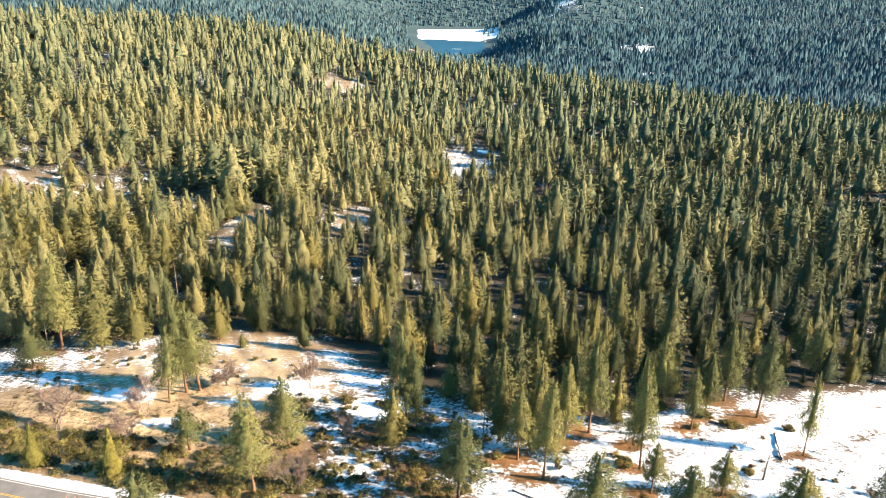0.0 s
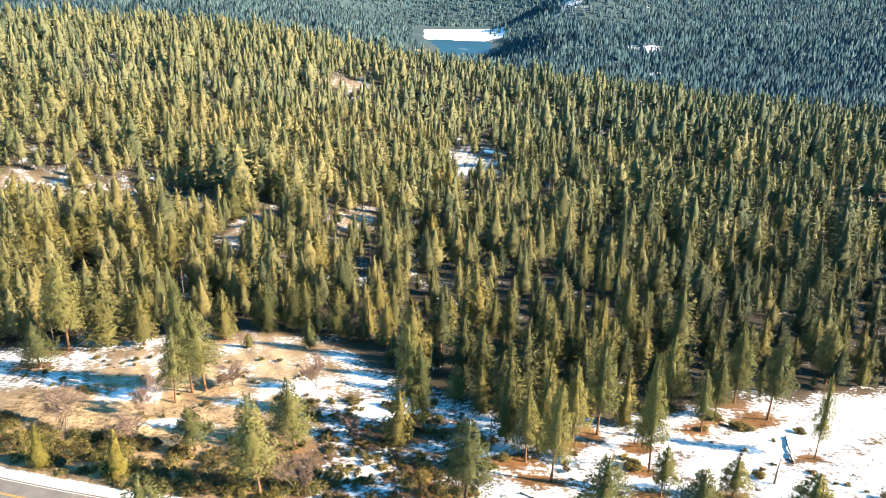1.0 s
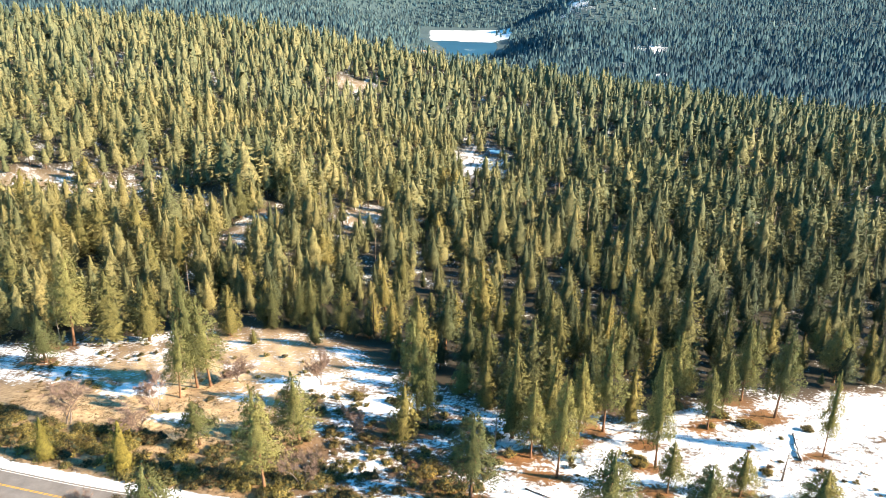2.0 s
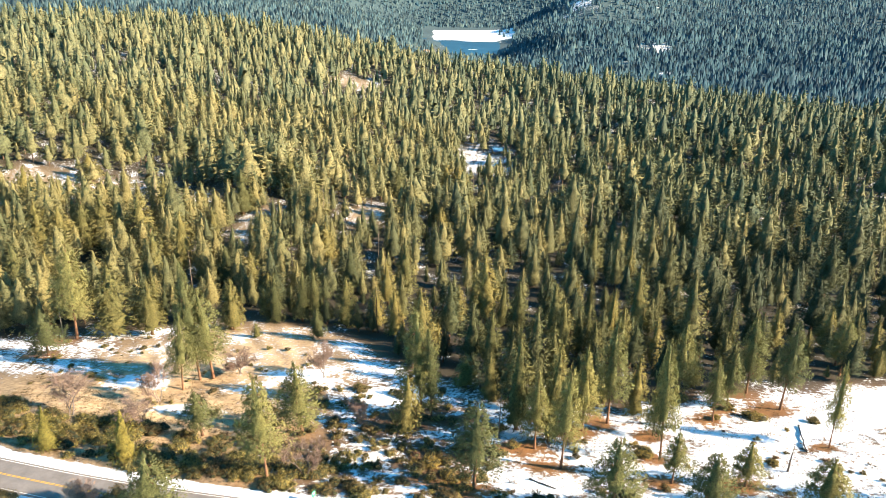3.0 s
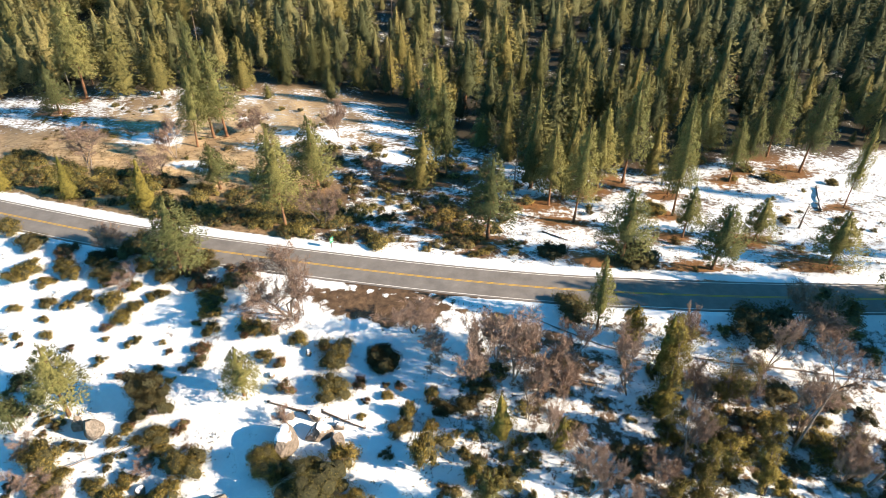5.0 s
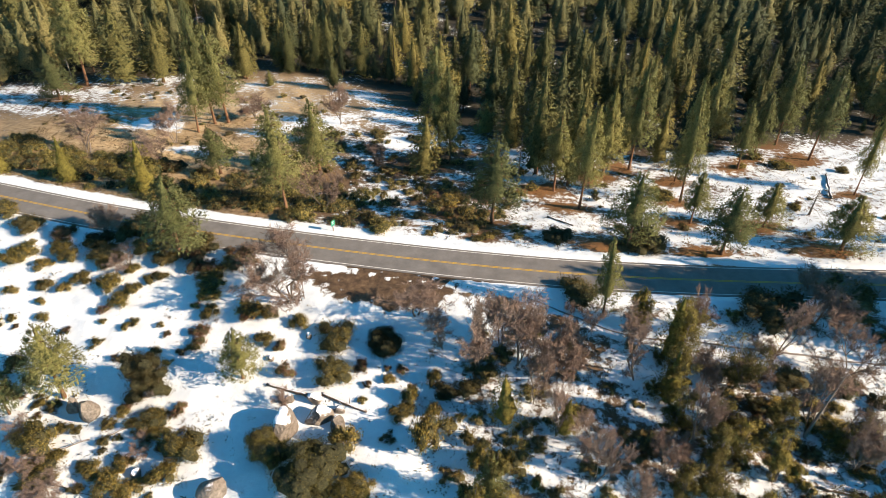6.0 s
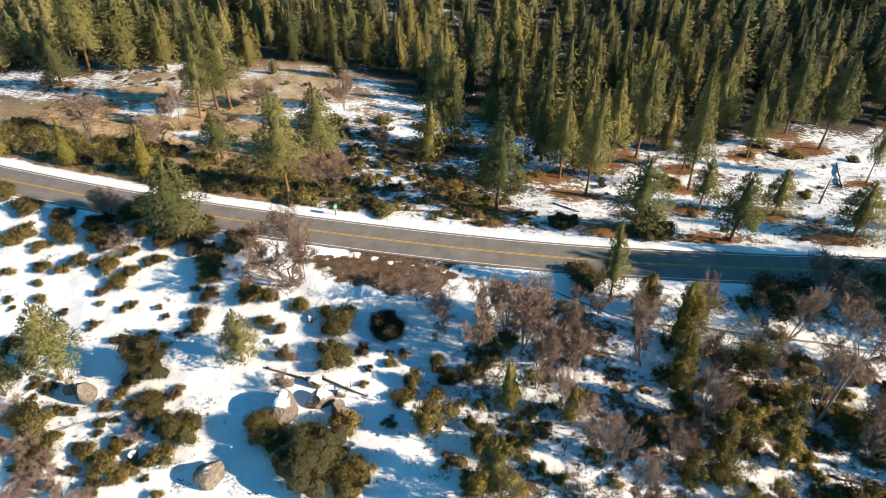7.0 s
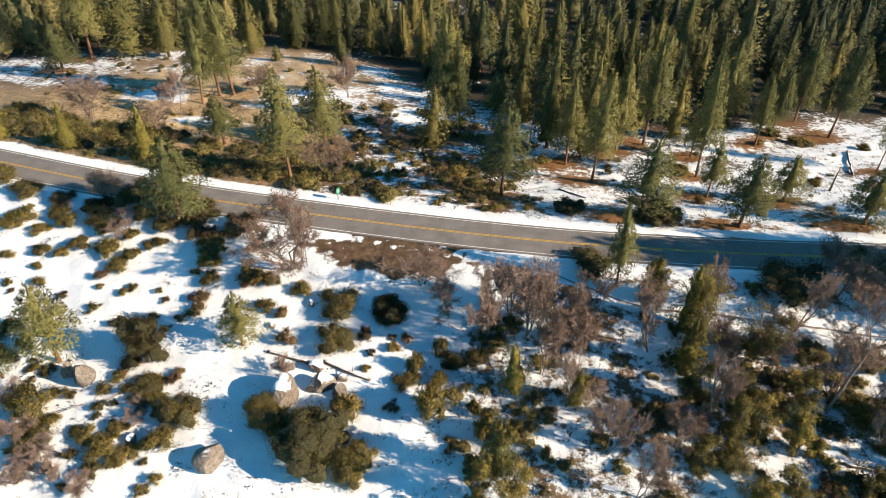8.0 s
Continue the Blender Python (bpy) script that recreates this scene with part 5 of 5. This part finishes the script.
for k, (x, y, sx, sy, sz, cap, lean, turn) in enumerate((
    (-23.9, 58.6, 1.9, 3.1, 2.6, 1, -14, 18), (-19.6, 60.6, 2.0, 1.6, 1.5, 1, 0, 40), (-16.9, 59.6, 1.0, 1.5, 1.3, 0, 8, 10),
    (-24.1, 63.3, 0.85, 0.8, 0.95, 1, 0, 70), (-20.8, 63.6, 1.3, 1.0, 1.05, 1, 0, 25), (-17.2, 62.2, 0.85, 0.9, 0.95, 1, 10, 50),
    (-30.6, 49.8, 2.2, 1.9, 1.6, 0, 12, 30), (-50.6, 59.8, 1.4, 1.4, 2.6, 0, 5, 15), (-53.4, 60.6, 1.2, 1.0, 1.9, 0, -6, 60),
    (-41.4, 52.0, 0.8, 0.8, 0.75, 1, 0, 0), (-45.6, 86.5, 0.9, 0.9, 0.8, 1, 0, 20), (-23.8, 74.6, 0.7, 0.6, 0.6, 1, 0, 80), (-28.4, 70.2, 0.5, 0.6, 0.5, 1, 0, 33),
    (61.5, 103.5, 0.9, 0.7, 0.6, 1, 0, 10))):
    boulder(x, y, sx, sy, sz, 7 + k, snowy_granite if cap else granite, "grey granite boulder with snow lying on top" if cap else "bare grey-brown granite boulder in snow", lean, turn)


def log(a, b, r0, r1, label, knots=4, seed=1):
    """A fallen trunk with broken stubs."""
    g = np.random.default_rng(seed)
    s = Soup()
    a, b = np.array((*a, height_at(*a) + r0 * 0.8)), np.array((*b, height_at(*b) + r1 * 0.9))
    t = np.linspace(0, 1, 9)[:, None]
    pts = a + (b - a) * t + g.normal(0, 0.05, (9, 3)) * (1, 1, 0.4)
    rad = np.linspace(r0, r1, 9) * g.uniform(0.9, 1.1, 9)
    s.add(*tube(np.vstack([pts[:1], pts, pts[-1:]]), np.r_[0.01, rad, 0.01], 8))
    ob = soup_part("log", s, [log_wood], None, smooth=True)
    for k in range(knots):
        c = pts[1 + int(g.integers(7))]
        w = np.array([g.normal(), g.normal(), abs(g.normal()) * 0.8 + 0.2])
        q = Soup()
        q.add(*tube([c, c + w * 0.35, c + w * g.uniform(0.5, 0.9)], (r0 * 0.3, r0 * 0.2, 0.015), 4))
        soup_part("stub", q, [log_wood], ob, smooth=True)
    return tagged(ob, label, "log", "fallen logs")


log((-28.1, 65.9), (-21.9, 64.3), 0.20, 0.28, "dark fallen log dusted with snow beside boulders", 3, 1)
log((-20.1, 64.6), (-13.4, 62.1), 0.28, 0.16, "dark fallen log dusted with snow beside boulders", 4, 2)
log((73.6, 126.8), (77.3, 138.4), 0.30, 0.22, "long dark log lying on open snow", 4, 3)
log((-56.5, 53.0), (-49.5, 56.4), 0.14, 0.08, "pale weathered fallen branch among brush", 5, 4)
log((-52.5, 50.5), (-46.0, 48.9), 0.15, 0.07, "pale weathered fallen branch among brush", 5, 5)
log((-48.0, 56.2), (-44.6, 58.6), 0.13, 0.08, "pale weathered fallen branch among brush", 4, 6)
log((-54.5, 47.6), (-49.0, 47.0), 0.13, 0.05, "pale weathered fallen branch among brush", 7, 14)
log((-47.5, 47.8), (-43.4, 45.2), 0.12, 0.06, "pale weathered fallen branch among brush", 6, 15)
log((-59.0, 56.6), (-55.6, 53.2), 0.12, 0.05, "pale weathered fallen branch among brush", 6, 16)
log((-56.8, 49.6), (-52.8, 51.6), 0.12, 0.05, "pale weathered fallen branch among brush", 6, 17)
log((28.0, 63.0), (33.5, 60.2), 0.20, 0.12, "grey fallen trunk in the thicket", 4, 7)
log((44.0, 54.5), (52.0, 52.6), 0.22, 0.12, "grey fallen trunk in the thicket", 5, 8)
log((14.0, 112.0), (18.5, 108.5), 0.20, 0.14, "dark fallen log beside pines", 3, 9)


def dead_tree(x, y, h, lean, turn, seed):
    """A standing dead conifer with bare broken branches."""
    g = np.random.default_rng(seed)
    root = new("dead_tree")
    root.matrix_basis = pose(x, y, height_at(x, y), 0, lean, turn)
    s = Soup()
    pts, rad = trunk_line(h, 0.22, g, 0.03, 7)
    s.add(*tube(pts, rad, 7))
    soup_part("trunk", s, [grey_bark], root, smooth=True)
    for k in range(16):
        z = h * g.uniform(0.3, 0.97)
        a = g.uniform(0, 6.28)
        c = np.array([np.interp(z, pts[:, 2], pts[:, 0]), np.interp(z, pts[:, 2], pts[:, 1]), z])
        L = (1.1 - z / h) * g.uniform(1.2, 3.0) + 0.3
        w = np.array([math.cos(a), math.sin(a), g.uniform(-0.3, 0.3)])
        q = Soup()
        q.add(*tube([c, c + w * L * 0.5, c + w * L + (0, 0, -0.2 * L)], (0.06, 0.04, 0.012), 4))
        soup_part("branch", q, [grey_bark], root)
    return tagged(root, "standing dead grey tree with bare broken branches", "dead tree", "standing dead trees")


for x, y, h, lean, turn, seed in ((44.4, 61.8, 13.5, 8, 20, 31), (47.0, 60.4, 7.0, 16, 10, 32), (65.6, 118.2, 6.0, 5, 30, 33), (-124, 195, 14, 4, 120, 34), (29.5, 60.0, 8.0, 9, 200, 35), (9.0, 130.5, 11, 2, 0, 36), (52.5, 57.0, 10.0, 10, 330, 37)):
    dead_tree(x, y, h, lean, turn, seed)


# ---- roadside sign ----
def box(bm, x0, x1, y0, y1, z0, z1, edge=0.0):
    m = Matrix.Translation(((x0 + x1) / 2, (y0 + y1) / 2, (z0 + z1) / 2)) @ Matrix.Diagonal((x1 - x0, y1 - y0, z1 - z0, 1))
    made = bmesh.ops.create_cube(bm, size=1.0, matrix=m)["verts"]
    if edge:
        bmesh.ops.bevel(bm, geom=list({e for v in made for e in v.link_edges}), offset=edge, segments=2, affect="EDGES")
    return bm


sign = new("road_sign")
sign.matrix_basis = pose(-24.4, 98.6, height_at(-24.4, 98.6) - 0.1, 0, 0, 62)
part("post", box(bmesh.new(), -0.06, 0.06, -0.06, 0.06, -0.4, 2.3, 0.01), post_wood, sign)
plate = part("plate", box(bmesh.new(), -0.46, 0.46, -0.10, -0.07, 1.25, 2.35, 0.008), sign_green, sign, "green road sign plate")
part("bar", box(bmesh.new(), -0.32, 0.32, -0.106, -0.101, 1.95, 2.07), white_line, plate)
part("bar", box(bmesh.new(), -0.26, 0.26, -0.106, -0.101, 1.62, 1.74), white_line, plate)
tagged(sign, "small green road sign on a wooden post at the verge", "road sign")


# ---- pickup ----
def slab_outline(bm, outline, y0, y1, edge):
    """A body panel: a side outline in x and z, carried across from y0 to y1, with rounded edges."""
    low = [bm.verts.new((x, y0, z)) for x, z in outline]
    high = [bm.verts.new((x, y1, z)) for x, z in outline]
    bm.faces.new(low)
    bm.faces.new(high[::-1])
    for k in range(len(outline)):
        j = (k + 1) % len(outline)
        bm.faces.new((low[k], high[k], high[j], low[j]))
    bmesh.ops.recalc_face_normals(bm, faces=bm.faces)
    bmesh.ops.bevel(bm, geom=list(bm.edges), offset=edge, segments=2, affect="EDGES")
    return bm


def pickup(x):
    y = float(road_y(x)) + 1.75
    heading = math.degrees(math.atan2(float(road_y(x - 1) - road_y(x + 1)), -2.0))
    car = new("pickup_truck")
    car.matrix_basis = pose(x, y, 0.06, 0, 0, heading)
    part("body", slab_outline(bmesh.new(), ((-2.75, 0.45), (-2.78, 0.72), (-2.72, 1.08), (0.95, 1.08), (2.35, 1.02), (2.72, 0.86), (2.78, 0.50), (2.5, 0.40), (-2.4, 0.40)), -0.96, 0.96, 0.05), red_paint, car)
    part("cab", slab_outline(bmesh.new(), ((-0.95, 1.06), (-0.78, 1.74), (-0.60, 1.82), (0.55, 1.82), (0.72, 1.76), (1.25, 1.06)), -0.80, 0.80, 0.05), red_paint, car)
    part("windscreen", slab_outline(bmesh.new(), ((0.74, 1.72), (1.23, 1.10), (1.26, 1.10), (0.77, 1.72)), -0.68, 0.68, 0.004), dark_glass, car)
    part("rear_window", slab_outline(bmesh.new(), ((-0.93, 1.16), (-0.80, 1.66), (-0.83, 1.66), (-0.96, 1.16)), -0.62, 0.62, 0.004), dark_glass, car)
    for s in (-1, 1):
        for a, b in ((-0.74, -0.02), (0.06, 0.66)):
            part("side_window", slab_outline(bmesh.new(), ((a, 1.16), (a + 0.08, 1.68), (b - 0.02, 1.68), (b + (0.28 if b > 0.5 else 0), 1.16)), s * 0.815 - 0.01, s * 0.815 + 0.01, 0.004), dark_glass, car)
        part("tail_light", box(bmesh.new(), -2.80, -2.74, s * 0.84 - 0.08, s * 0.84 + 0.08, 0.74, 1.02, 0.01), lamp_red, car, "red tail light")
        part("headlight", box(bmesh.new(), 2.66, 2.76, s * 0.76 - 0.15, s * 0.76 + 0.15, 0.74, 0.90, 0.01), bright_metal, car)
        part("mirror", box(bmesh.new(), 0.95, 1.12, s * 0.98 - 0.08, s * 0.98 + 0.08, 1.14, 1.32, 0.02), red_paint, car)
        part("bed_side", box(bmesh.new(), -2.70, -0.98, s * 0.90 - 0.05, s * 0.90 + 0.05, 1.06, 1.28, 0.02), red_paint, car)
        for wx in (-1.72, 1.72):
            bm = bmesh.new()
            bmesh.ops.create_cone(bm, cap_ends=True, segments=24, radius1=0.38, radius2=0.38, depth=0.26, matrix=Matrix.Translation((wx, s * 0.86, 0.38)) @ Matrix.Rotation(radians(90), 4, "X"))
            bmesh.ops.bevel(bm, geom=[e for e in bm.edges if len(e.link_faces) == 2 and any(len(f.verts) > 4 for f in e.link_faces)], offset=0.04, segments=2, affect="EDGES")
            wheel = part("wheel", bm, black_rubber, car)
            bm = bmesh.new()
            bmesh.ops.create_cone(bm, cap_ends=True, segments=16, radius1=0.23, radius2=0.18, depth=0.05, matrix=Matrix.Translation((wx, s * 1.0, 0.38)) @ Matrix.Rotation(radians(-90 * s), 4, "X"))
            part("rim", bm, bright_metal, wheel)
    part("tailgate", box(bmesh.new(), -2.76, -2.66, -0.86, 0.86, 1.06, 1.28, 0.02), red_paint, car)
    part("bed_floor", box(bmesh.new(), -2.64, -1.00, -0.84, 0.84, 1.085, 1.10), black_rubber, car, "dark bed liner")
    part("rear_bumper", box(bmesh.new(), -2.92, -2.76, -0.90, 0.90, 0.44, 0.62, 0.03), bright_metal, car)
    part("plate_bar", box(bmesh.new(), -2.935, -2.925, -0.16, 0.16, 0.47, 0.58), white_line, car)
    return tagged(car, "red crew-cab pickup truck on the asphalt road", "pickup truck")


pickup(-99.0)


# ---- cabin in the clearing ----
def cabin(x, y):
    house = new("cabin")
    house.matrix_basis = pose(x, y, float(land(x, y)) - 0.2, 0, 0, 12)
    bm = box(bmesh.new(), -7, 7, -4, 4, 0, 3.4)
    for s in (-7, 7):
        tri = [bm.verts.new(p) for p in ((s, -4, 3.4), (s, 4, 3.4), (s, 0, 5.6))]
        bm.faces.new(tri)
    part("wall", bm, house_board, house)
    for s in (-1, 1):
        bm = bmesh.new()
        v = [bm.verts.new(p) for p in ((-7.6, s * 4.7, 3.1), (7.6, s * 4.7, 3.1), (7.6, 0, 5.75), (-7.6, 0, 5.75), (-7.6, s * 4.7, 2.95), (7.6, s * 4.7, 2.95), (7.6, 0, 5.6), (-7.6, 0, 5.6))]
        for q in ((0, 1, 2, 3), (7, 6, 5, 4), (0, 4, 5, 1), (1, 5, 6, 2), (2, 6, 7, 3), (3, 7, 4, 0)):
            bm.faces.new([v[k] for k in q])
        bmesh.ops.recalc_face_normals(bm, faces=bm.faces)
        part("roof", bm, house_roof, house, "blue metal roof slope")
    for wx in (-4.8, -1.6, 4.6):
        w = part("window", box(bmesh.new(), wx - 0.7, wx + 0.7, -4.08, -3.98, 1.2, 2.4, 0.02), white_line, house)
        part("pane", box(bmesh.new(), wx - 0.58, wx + 0.58, -4.10, -4.085, 1.32, 2.28), dark_glass, w)
    part("door", box(bmesh.new(), 1.2, 2.2, -4.08, -3.98, 0.2, 2.3, 0.02), post_wood, house)
    part("chimney", box(bmesh.new(), 3.0, 3.8, 0.6, 1.4, 4.6, 6.6, 0.03), granite, house)
    return tagged(house, "low brown cabin with a blue roof in a snowy clearing", "house")


cabin(38.0, 676.0)
